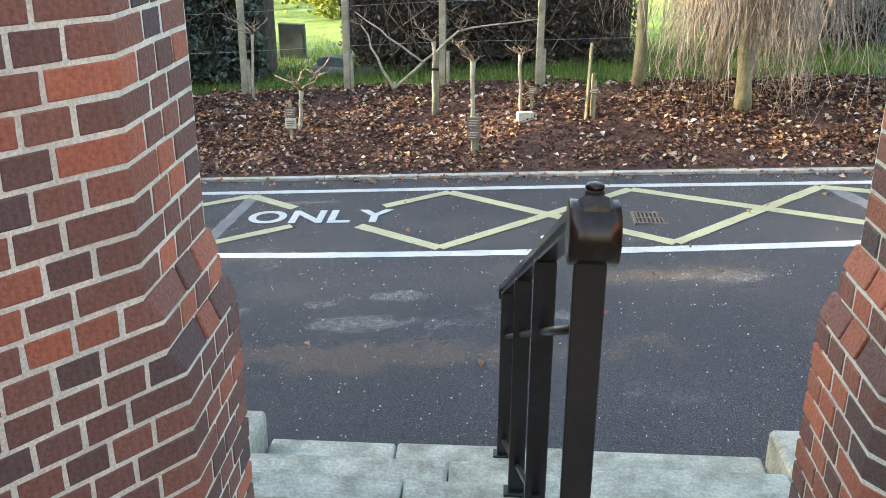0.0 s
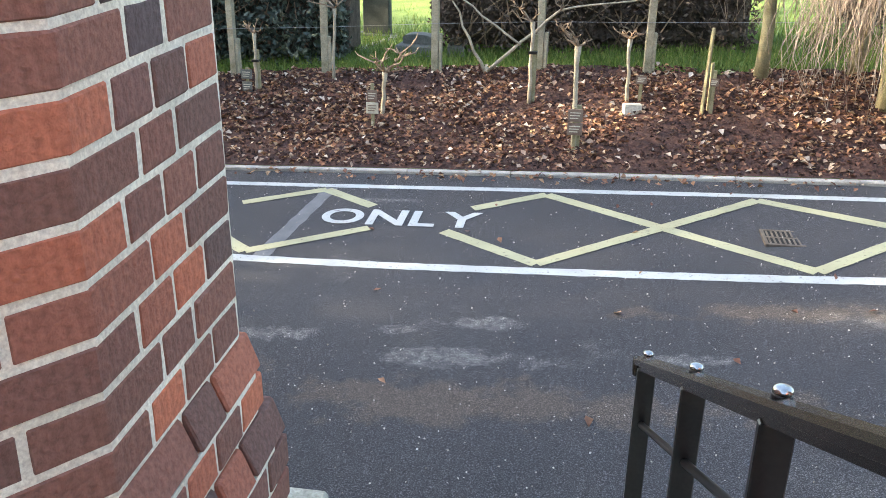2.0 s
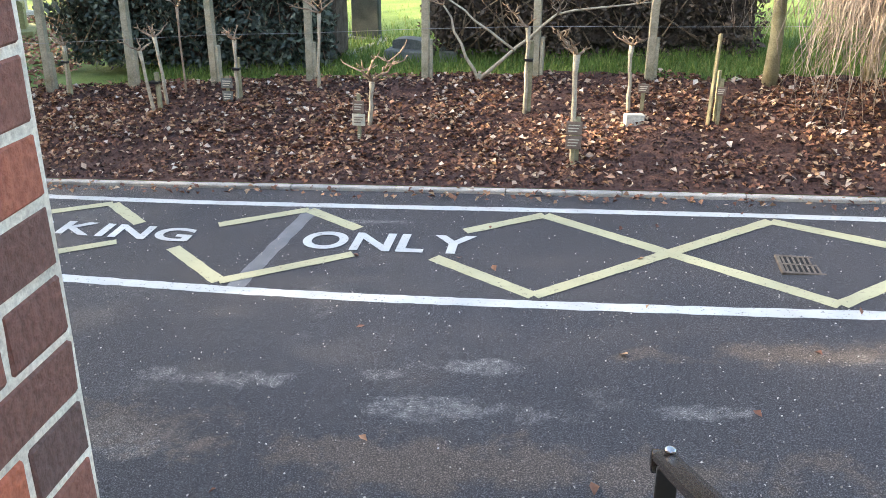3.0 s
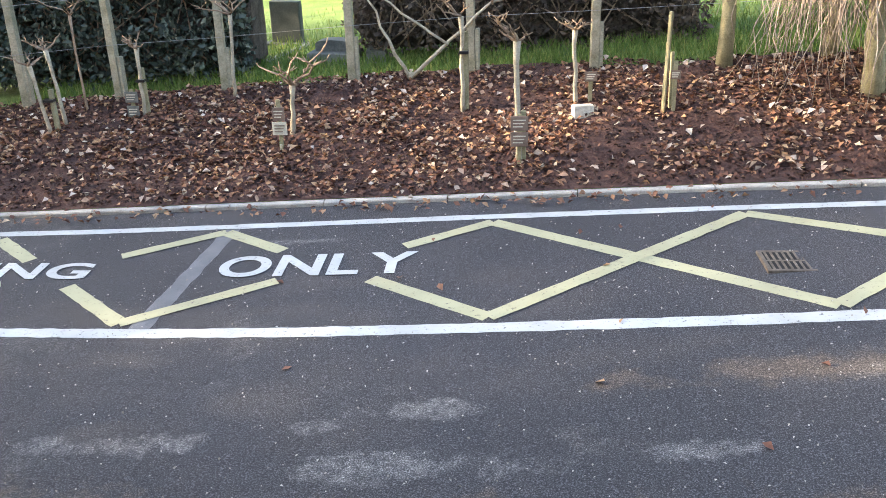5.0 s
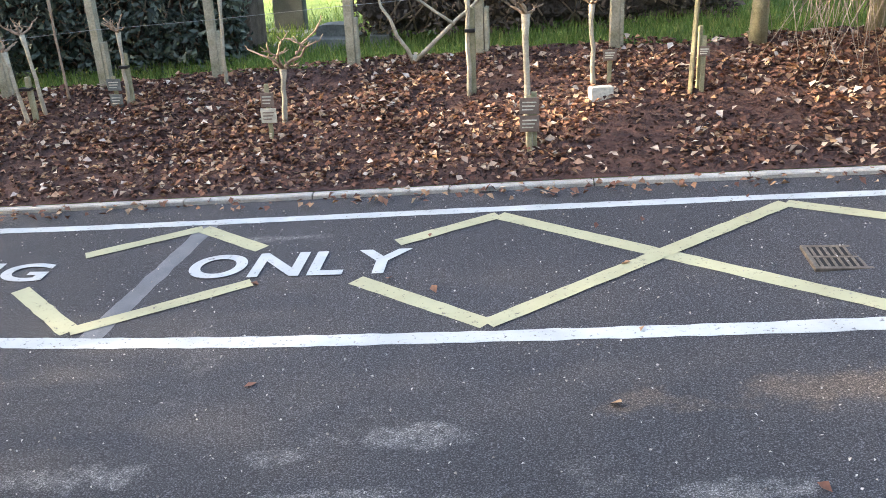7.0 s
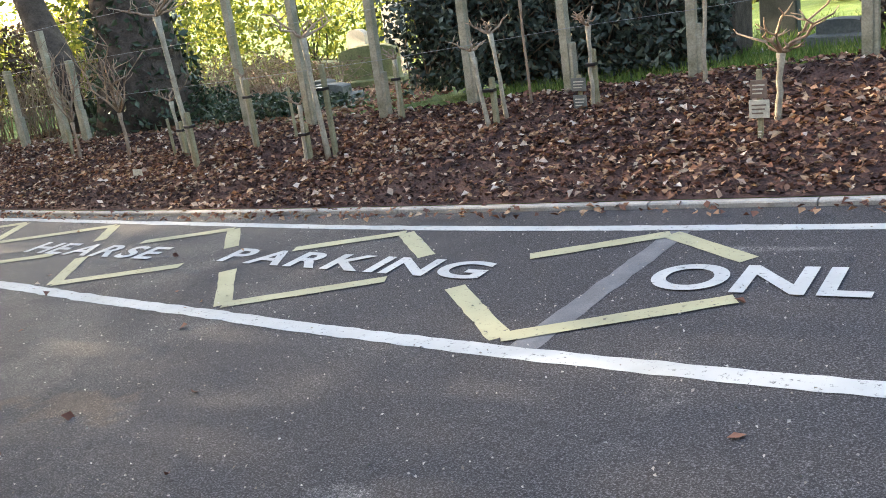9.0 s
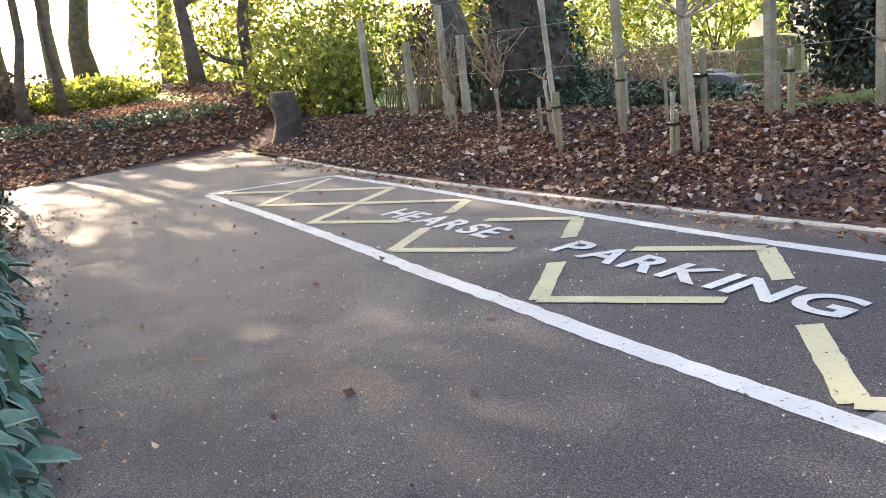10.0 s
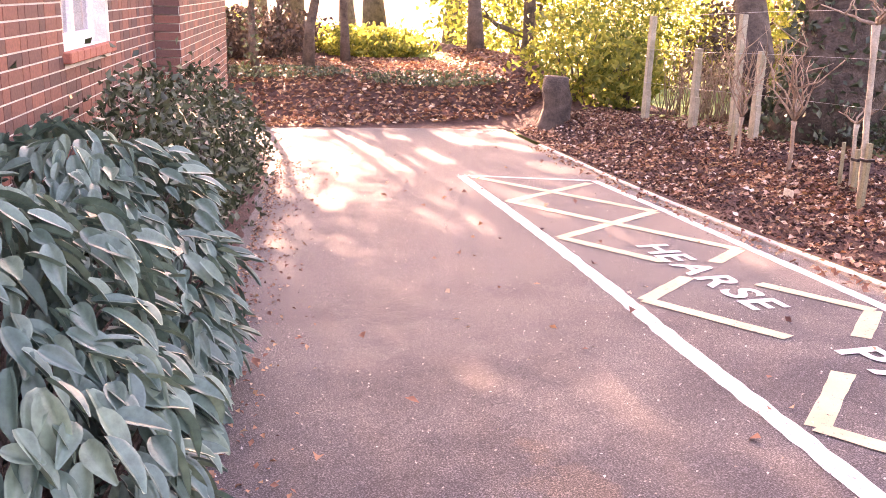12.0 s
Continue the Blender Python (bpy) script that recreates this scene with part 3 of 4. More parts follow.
for i, (x, y) in enumerate(fence_posts):
    z = land_z(x, y) - 0.06
    tall = 1.5 if x < -9 else 2.15
    if x in (-9.95, -11.25):
        tall = 1.1
    w = 0.038
    p = tagged(empty("fence_post", (x, y, z), rf.uniform(-12, 12)), "square weathered timber fence post in the mulch", "fence post", "fence posts along the bed")
    bm = box(-w, -w, 0, w, w, tall, 0.006, 0.002, rf)
    for v in bm.verts:
        v.co.x += (v.co.z / tall) * rf.uniform(-0.002, 0.002) + 0.02 * math.sin(i * 2.1) * v.co.z / tall
    part("post", bm, TIMBER, p)
    part("support_stub", box(w + 0.002, -0.035, 0, w + 0.036, 0.035, 0.5, 0.005, 0.002, rf), TIMBER, p)
for hgt in (0.55, 1.0, 1.45):
    run = [(x, y - 0.055, land_z(x, y) + hgt + 0.01 * math.sin(x * 3)) for x, y in fence_posts]
    tagged(tubes("fence_wire", [(run, [0.0022] * len(run))], WIRE, None, 5), "thin galvanised wire strung between fence posts", "wire", "fence wires")


# ---- young trees in the bed ----
def wiggle(a, b, n, amp, rng):
    a, b = Vector(a), Vector(b)
    return [a.lerp(b, i / n) + (Vector((rng.uniform(-amp, amp), rng.uniform(-amp, amp), rng.uniform(-amp, amp) * 0.4)) if 0 < i else Vector()) for i in range(n + 1)]


def twigs_from(top, n, length, r, rng, up=0.5):
    runs = []
    for _ in range(n):
        a = rng.uniform(0, 2 * math.pi)
        d = Vector((math.cos(a), math.sin(a), rng.uniform(up * 0.5, up * 2.2))).normalized()
        ln = length * rng.uniform(0.5, 1.2)
        path = wiggle(top, Vector(top) + d * ln, 5, ln * 0.07, rng)
        runs.append((path, [r * (1 - 0.14 * i) for i in range(6)]))
        for _ in range(2):
            q = path[rng.randrange(2, 5)]
            e = q + Vector((rng.uniform(-1, 1), rng.uniform(-1, 1), rng.uniform(0.2, 1.2))).normalized() * ln * 0.35
            runs.append((wiggle(q, e, 3, ln * 0.04, rng), [r * 0.55, r * 0.45, r * 0.35, r * 0.2]))
    return runs


def sapling(x, y, height, lean=(0, 0), n=5, length=0.22, r=0.018, seed=0, mat=None, stake=None, label="young pollarded tree with pale bark and bare twigs"):
    rng = random.Random(seed)
    z = land_z(x, y) - 0.03
    t = tagged(empty("young_tree", (x, y, z)), label, "young tree", "young trees in the bed")
    top = (lean[0], lean[1], height)
    path = wiggle((0, 0, 0), top, 6, 0.008, rng)
    tubes("trunk", [(path, [r * 1.25, r * 1.1, r, r * 0.95, r * 0.9, r * 0.95, r * 1.35])], mat or PALE_BARK, t, 8)
    tubes("twig_growth", twigs_from(path[-1], n, length * 1.15, r * 0.62, rng, 2.2 if n > 9 else 0.5), TWIG, t, 5)
    if stake:
        part("stake", box(stake[0] - 0.02, stake[1] - 0.02, 0, stake[0] + 0.02, stake[1] + 0.02, stake[2], 0.004, 0.002, rng), STAKE, t)
        part("tie", box(min(0, stake[0]) - 0.024, min(0, stake[1]) - 0.024, stake[2] * 0.75, max(0, stake[0]) + 0.024, max(0, stake[1]) + 0.024, stake[2] * 0.75 + 0.025, 0.003), RAIL, t)
    return t


sapling(-1.40, 7.94, 0.47, (0.02, 0.02), 7, 0.36, 0.022, 1)
sapling(0.50, 7.09, 0.96, (-0.02, 0), 5, 0.24, 0.022, 2, stake=(0.035, 0.02, 0.45))
sapling(0.04, 8.09, 0.84, (0.0, 0), 4, 0.26, 0.018, 3, stake=(0.03, 0.03, 0.72))
sapling(0.98, 7.98, 0.66, (-0.03, 0), 6, 0.18, 0.018, 4)
sapling(-2.92, 8.54, 0.68, (0.02, 0), 6, 0.15, 0.018, 5, stake=(0.03, 0.02, 0.5))
sapling(-2.15, 8.85, 0.82, (0.04, 0), 6, 0.42, 0.017, 6)
sapling(-3.72, 8.33, 0.66, (-0.09, 0), 6, 0.15, 0.018, 7, stake=(0.05, 0.02, 0.45))
sapling(-3.65, 8.49, 0.74, (-0.06, 0), 6, 0.17, 0.018, 8)
sapling(-3.55, 8.75, 0.95, (-0.02, 0), 4, 0.4, 0.012, 16, mat=TWIG)
sapling(-4.85, 8.68, 0.60, (0.04, 0), 5, 0.15, 0.018, 9, stake=(0.03, 0.0, 0.55))
sapling(-5.11, 7.94, 1.08, (-0.02, -0.05), 6, 0.26, 0.024, 10, stake=(0.06, 0.03, 0.85))
sapling(-5.32, 7.88, 0.56, (0.04, 0), 3, 0.2, 0.018, 11, stake=(0.04, 0.02, 0.4))
sapling(-6.33, 8.32, 0.72, (0.0, 0), 4, 0.14, 0.018, 12, stake=(0.03, 0.0, 0.7))
sapling(-6.84, 8.02, 1.5, (-0.06, -0.05), 8, 0.38, 0.026, 13, stake=(0.04, -0.03, 0.6))
sapling(-7.38, 8.36, 0.62, (-0.04, 0), 5, 0.3, 0.018, 17, stake=(0.04, 0.0, 0.42))
sapling(-8.36, 8.45, 0.55, (0, 0), 14, 0.85, 0.02, 14, mat=TWIG, label="bare shrubby young tree with upright twigs")
sapling(-9.3, 8.5, 0.5, (0, 0), 12, 0.75, 0.018, 15, mat=TWIG, label="bare shrubby young tree with upright twigs")
rv = random.Random(21)
vz = land_z(-0.48, 8.93)
v_tree = tagged(empty("trained_tree", (-0.48, 8.93, vz)), "trained fruit tree with two long bare branches on wires", "tree")
tubes("trunk", [(wiggle((0, 0, -0.03), (0.0, 0, 0.1), 2, 0.005, rv), [0.03, 0.026, 0.022])], PALE_BARK, v_tree, 8)
tubes("branch", [(wiggle((-0.01, 0, 0.02), (-0.38, 0, 0.78), 6, 0.02, rv), [0.020, 0.018, 0.017, 0.015, 0.013, 0.011, 0.008])], PALE_BARK, v_tree, 7)
tubes("branch", [(wiggle((0, 0, 0.05), (0.75, 0, 0.72), 6, 0.02, rv) + wiggle((0.9, 0, 0.76), (1.7, 0, 0.86), 4, 0.02, rv), [0.022, 0.02, 0.018, 0.016, 0.015, 0.014, 0.012, 0.011, 0.010, 0.009, 0.008, 0.006])], PALE_BARK, v_tree, 7)
tubes("branch", [(wiggle((0.35, 0, 0.35), (-0.45, 0, 0.92), 6, 0.02, rv), [0.014, 0.013, 0.012, 0.011, 0.010, 0.008, 0.005])], PALE_BARK, v_tree, 7)
tubes("twig_growth", twigs_from((0.75, 0, 0.72), 5, 0.3, 0.007, rv) + twigs_from((1.5, 0, 0.84), 5, 0.3, 0.007, rv) + twigs_from((-0.38, 0, 0.78), 4, 0.3, 0.007, rv), TWIG, v_tree, 5)
for x, y, hgt in ((1.64, 7.70, 0.80), (1.70, 7.74, 0.47), (-9.6, 8.62, 0.36), (-7.52, 8.36, 0.43), (-5.9, 8.45, 0.5)):
    st = tagged(part("wooden_stake", box(-0.014, -0.014, 0, 0.014, 0.014, hgt + 0.04, 0.004, 0.003, rf), STAKE), "short pale wooden stake standing in the mulch", "stake", "stakes in the bed")
    st.matrix_basis = pose(x, y, land_z(x, y) - 0.04, rf.uniform(-1.5, 1.5), rf.uniform(-1.5, 1.5), rf.uniform(0, 90))


def plaque(x, y, stems, plates, label):
    z = land_z(x, y)
    p = tagged(empty("memorial_plaque", (x, y, z)), label, "plaque", "plaques in the bed")
    part("stem", box(-0.016, 0.004, -0.04, 0.016, 0.026, stems, 0.003), STAKE, p)
    for w, z0, z1, mat in plates:
        q = part("plate", box(-w / 2, -0.008, z0, w / 2, 0.0, z1, 0.002), mat, p)
        if mat is not STONE:
            for j in range(3):
                zz = z1 - (z1 - z0) * (0.28 + 0.22 * j)
                part("line_of_writing", box(-w * 0.36, -0.0105, zz - 0.004, w * (0.36 - 0.08 * j), -0.0084, zz + 0.004), PLATE if mat is CARD else CARD, q)


plaque(-1.44, 7.66, 0.45, ((0.10, 0.28, 0.39, PLATE), (0.12, 0.16, 0.27, CARD), (0.03, 0.02, 0.1, STAKE)), "brown and cream memorial plates on a wooden stem")
plaque(0.505, 7.03, 0.42, ((0.13, 0.30, 0.41, PLATE), (0.13, 0.18, 0.29, PLATE)), "two dark memorial plates on a wooden stem")
plaque(1.09, 7.95, 0.3, ((0.10, 0.22, 0.30, PLATE),), "small dark memorial plate on a stem")
plaque(1.72, 7.68, 0.42, ((0.08, 0.28, 0.35, PLATE),), "small dark memorial plate on a stem")
plaque(-3.0, 8.5, 0.3, ((0.12, 0.18, 0.28, GRAVE), (0.11, 0.04, 0.15, GRAVE)), "grey memorial plates on a stem")
block = tagged(part("memorial_block", box(-0.085, -0.05, -0.02, 0.085, 0.05, 0.12, 0.01, 0.004, rf), PALE_GRAVE), "small pale stone block beside a young tree", "stone block")
block.matrix_basis = pose(1.02, 7.76, land_z(1.02, 7.76), -10, 0, 8)
tagc = tagged(empty("plant_label", (-7.61, 7.92, land_z(-7.61, 7.92) - 0.12)), "yellowish plant label tilted on a thin stem", "label")
part("stem", box(-0.008, 0, -0.04, 0.008, 0.012, 0.2, 0.002), STAKE, tagc)
part("card", box(-0.07, -0.006, 0.14, 0.07, -0.001, 0.24, 0.002), CARD, tagc)
stump = tagged(empty("tree_stump", (-13.9, 8.35, land_z(-13.9, 8.35) - 0.1)), "dark weathered tree stump at the end of the bed", "stump")
tubes("stump_body", [(wiggle((0, 0, 0), (0.05, 0, 0.85), 5, 0.03, rf), [0.34, 0.25, 0.22, 0.22, 0.21, 0.19])], BARK, stump, 14)

# ---- leaf litter ----
ng = np.random.default_rng(8)


def litter(name, n, x0, x1, rows, size, label, zf, mat=LITTER, cluster=0.0, bare=0.0):
    pts = []
    while len(pts) < n:
        x = ng.uniform(x0, x1)
        lo, hi = rows(x)
        y = ng.uniform(lo, hi)
        if cluster and noise.noise((x * 1.3, y * 1.3, 7.0)) < ng.uniform(-0.5, cluster):
            continue
        if bare and (y - lo) / bare < ng.random() ** 1.6 and ng.random() < 0.8:
            continue
        pts.append((x, y, zf(x, y) + ng.uniform(0.004, 0.02)))
    ob = leaf_cloud(name, np.array(pts), size, mat, ng, None, 0.55, 0.7)
    return tagged(ob, label, "leaves", kind="stuff")


def bed_rows_at(x):
    return kerb_y(x) + 0.05, fence_y(x) + 0.15


litter("bed_leaves", 27000, -14.2, 7.0, bed_rows_at, 0.054, "brown fallen leaves lying on the mulch", bed_z, cluster=0.5, bare=0.9)
litter("mulch_crumbs", 34000, -14.2, 6.0, bed_rows_at, 0.035, "dark crumbs of bark mulch", bed_z,
       varied("mulch_crumb", [(0, (0.02, 0.011, 0.009)), (0.6, (0.075, 0.036, 0.028)), (1, (0.16, 0.085, 0.062))], 60.0, 0.95))
litter("bank_leaves", 15000, -21.5, -15.3, lambda x: (-2.0, 9.6), 0.10, "dead brown leaves on the bank", lambda x, y: land_z(x, y) + 0.03)
litter("road_leaves", 130, -12.5, 6.0, lambda x: (2.0 + 0.16 * max(-2 - x, 0), kerb_y(x) - 0.1), 0.055, "scattered fallen leaves on the asphalt", road_z)
litter("kerb_leaves", 900, -12.5, 6.0, lambda x: (kerb_y(x) - 0.22, kerb_y(x) + 0.05), 0.05, "fallen leaves gathered along the kerb", lambda x, y: road_z(x, y) + 0.01)
litter("grit", 5200, -12.5, 4.5, lambda x: (1.95 + 0.16 * max(-2 - x, 0), kerb_y(x) - 0.1), 0.013, "pale grit and crumbs on the asphalt", lambda x, y: road_z(x, y) - 0.003,
       varied("grit_crumb", [(0, (0.2, 0.18, 0.15)), (1, (0.5, 0.48, 0.44))], 60.0, 0.9))

litter("border_leaves", 1700, -12.0, -1.7, lambda x: (wall_y(x) + 0.95, wall_y(x) + 1.0 + 0.5 * ng.random() ** 2), 0.028, "small dead leaves and crumbs along the border edge", lambda x, y: road_z(x, y) + 0.0)
litter("pale_leaves", 1500, -14.0, 6.5, bed_rows_at, 0.066, "curled pale dry leaves scattered on the mulch", lambda x, y: bed_z(x, y) + 0.012,
       varied("pale_dry_leaf", [(0, (0.34, 0.20, 0.13)), (0.5, (0.50, 0.36, 0.26)), (1, (0.68, 0.60, 0.52))], 40.0, 0.75, translucent=0.2))
litter("churchyard_leaves", 9000, -13.5, -5.6, lambda x: (fence_y(x) + 0.15, 15.5), 0.085, "dead leaves covering the ground beyond the fence", lambda x, y: land_z(x, y) - 0.03)
# grass blades along the lawn behind the bed
gp = []
for _ in range(30000):
    x = ng.uniform(-4.6, 7.5)
    y = fence_y(x) + 0.15 + abs(ng.normal(0, 1.9))
    gp.append((x, y, land_z(x, y) - 0.02))
gp = np.array(gp)
gv = np.repeat(gp, 3, axis=0)
ang = ng.uniform(0, 6.28, len(gp))
hh = ng.uniform(0.04, 0.13, len(gp))
gv[0::3, 0] -= 0.006 * np.cos(ang)
gv[0::3, 1] -= 0.006 * np.sin(ang)
gv[1::3, 0] += 0.006 * np.cos(ang)
gv[1::3, 1] += 0.006 * np.sin(ang)
gv[2::3] += np.stack([ng.normal(0, 0.03, len(gp)), ng.normal(0, 0.03, len(gp)), hh], 1)
blades = bpy.data.meshes.new("grass_blades")
blades.from_pydata(gv.tolist(), [], [(3 * i, 3 * i + 1, 3 * i + 2) for i in range(len(gp))])
blades.materials.append(BLADE)
tagged(new("grass_blades", blades), "short green grass behind the fence", "grass", kind="stuff")


# ---- hedges, shrubs and trees ----
def blob_points(n, centre, radii, rng, shell=0.55):
    d = rng.normal(size=(n, 3))
    d /= np.linalg.norm(d, axis=1)[:, None]
    r = rng.uniform(shell, 1.0, n) ** 0.6
    bumps = np.array([1 + 0.28 * noise.noise(Vector(q) * 2.2 + Vector(centre)) for q in d])
    return np.array(centre) + d * (r * bumps)[:, None] * np.array(radii)


def clumpy(n, centre, radii, rng, clumps=26, spread=0.25):
    c = blob_points(clumps, centre, radii, rng, 0.35)
    k = rng.integers(0, clumps, n)
    return c[k] + rng.normal(size=(n, 3)) * np.array(radii) * spread


def shrub(name, label, category, blobs, size, mat, n, seed, group="", stems=True, follow=True):
    rng = np.random.default_rng(seed)
    blobs = [((*q, c[2] - land_z(c[0], c[1]) + land_z(*q)), r) for c, r in blobs for q in (slant(c[0], c[1]),)] if follow else blobs
    cx, cy, cz = blobs[0][0]
    base = tagged(empty(name, (cx, cy, land_z(cx, cy) - 0.05)), label, category, group)
    org = np.array(base.location)
    pts = np.concatenate([np.concatenate([blob_points(int(n * 0.55), np.array(c) - org, r, rng, 0.75), clumpy(int(n * 0.45), np.array(c) - org, r, rng)]) for c, r in blobs])
    leaf_cloud("foliage", pts, size, mat, rng, base)
    if stems:
        rr = random.Random(seed)
        runs = []
        for c, r in blobs:
            for _ in range(7):
                e = np.array(c) - org + np.array([rr.uniform(-0.6, 0.6) * r[0], rr.uniform(-0.6, 0.6) * r[1], rr.uniform(0, 0.7) * r[2]])
                s0 = Vector((c[0] - cx + rr.uniform(-0.2, 0.2), c[1] - cy + rr.uniform(-0.2, 0.2), 0))
                runs.append((wiggle(s0, Vector(e), 4, 0.05, rr), [0.03, 0.025, 0.018, 0.012, 0.006]))
        tubes("stem_growth", runs, BARK, base, 5)
    return base


def hedge(x0, x1, y, h, mat, label, seed, n=9000, size=0.085, depth=0.6):
    rng = np.random.default_rng(seed)
    z = land_z((x0 + x1) / 2, y)
    base = tagged(empty("hedge", ((x0 + x1) / 2, y, z)), label, "hedge")
    w = (x1 - x0) / 2
    pts = np.stack([rng.uniform(-w, w, n), -depth * np.abs(rng.normal(0.6, 0.22, n)), h * rng.uniform(0, 1, n) ** 0.9], 1)
    for p in pts:
        p[1] += 0.22 * noise.noise((p[0] * 1.8, p[2] * 1.8, seed)) + 0.1 * noise.noise((p[0] * 5, p[2] * 5, seed))
    leaf_cloud("foliage", pts, size, mat, rng, base)
    # added solid core, its dark colour standing in for shade inside the foliage
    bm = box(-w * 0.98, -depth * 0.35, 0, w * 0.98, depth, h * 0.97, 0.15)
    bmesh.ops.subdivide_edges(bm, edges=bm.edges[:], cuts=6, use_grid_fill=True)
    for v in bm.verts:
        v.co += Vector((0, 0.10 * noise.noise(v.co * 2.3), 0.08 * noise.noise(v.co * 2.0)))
    part("dark_core", bm, BARK, base)
    rr = random.Random(seed)
    tubes("stem_growth", [(wiggle((rr.uniform(-w, w), -depth * 0.5, 0), (rr.uniform(-w, w), -depth * rr.uniform(0.5, 1.1), rr.uniform(0.5, 1.0) * h), 5, 0.06, rr), [0.012, 0.010, 0.008, 0.007, 0.005, 0.003]) for _ in range(40)], TWIG, base, 4)


hedge(-5.75, -2.3, 10.45, 2.6, DARK_LEAF, "tall dark evergreen hedge behind the fence", 31, 19000, 0.085)
hedge(-1.3, 2.45, 10.6, 2.6, BROWN_LEAF, "dense brown leafless-looking hedge behind the fence", 32, 17000, 0.07)
hedge(3.3, 9.0, 10.6, 2.6, DARK_LEAF, "dark hedge behind the weeping tree", 33, 9000, 0.1)
shrub("ivy_mound", "low dark ivy growing beyond the fence", "ivy", [((-7.9, 10.3, land_z(-7.9, 10.3) + 0.08), (1.0, 0.6, 0.13)), ((-10.2, 10.3, land_z(-10.2, 10.3) + 0.18), (1.2, 0.7, 0.25))], 0.07, IVY_LEAF, 2600, 34)
shrub("ivy_mound", "ivy spreading over the top of the bank", "ivy", [((-15.6, 6.6, land_z(-15.6, 6.6) + 0.1), (1.0, 1.4, 0.1)), ((-16.6, 3.6, land_z(-16.6, 3.6) + 0.1), (0.8, 1.6, 0.08))], 0.08, IVY_LEAF, 1300, 35)
shrub("laurel_bush", "bright green glossy laurel bush by the stump", "bush", [((-13.6, 8.4, land_z(-13.6, 8.4) + 0.75), (0.8, 0.8, 0.75)), ((-12.9, 8.9, land_z(-12.9, 8.9) + 0.6), (0.7, 0.6, 0.6))], 0.13, SUN_LEAF, 1500, 36)
for i, (x, y, rx, rz, mat) in enumerate(((-21.5, 6.2, 1.6, 0.35, SUN_LEAF), (-20.5, 3.2, 1.7, 0.6, BROWN_LEAF), (-21.5, 0.2, 1.9, 0.7, SUN_LEAF), (-19.8, -2.6, 1.9, 0.8, IVY_LEAF), (-19.5, -5.5, 2.0, 1.0, SUN_LEAF), (-24, 4.2, 2.0, 0.35, BROWN_LEAF), (-22, -3, 2.5, 0.7, SUN_LEAF), (-25, 11, 3.0, 3.0, SUN_LEAF), (-19, 12.4, 2.0, 1.2, SUN_LEAF), (-9.5, 19, 2.8, 2.6, SUN_LEAF), (-14.5, 20, 3.0, 1.9, SUN_LEAF), (-18.5, 18, 2.9, 1.6, SUN_LEAF), (-16.5, 14.2, 2.0, 1.1, BROWN_LEAF), (-5.5, 23, 3.2, 2.8, SUN_LEAF), (0, 25, 3.4, 3, DARK_LEAF), (5, 24, 3.2, 3, SUN_LEAF), (10, 21, 3.4, 3, DARK_LEAF), (-30, 18, 4, 4, SUN_LEAF), (-20, 30, 4, 4, SUN_LEAF), (-12, 28, 4, 4, SUN_LEAF), (-27, -9, 3, 1.2, IVY_LEAF), (15, 16, 3, 3, DARK_LEAF), (-31, 1, 2.5, 0.8, SUN_LEAF), (-30, -5, 2.5, 0.8, SUN_LEAF), (-2.2, 18.5, 1.2, 1.0, SUN_LEAF), (-13.6, 13.5, 1.6, 1.5, SUN_LEAF))):
    shrub("shrub", "leafy evergreen shrub in the churchyard" if mat is not BROWN_LEAF else "brown twiggy shrub in the churchyard", "shrub",
          [((x, y, land_z(x, y) + rz * 0.8), (rx, rx * 0.8, rz))], 0.14 if rx < 3 else 0.19, mat, 4200, 40 + i, "churchyard shrubs")


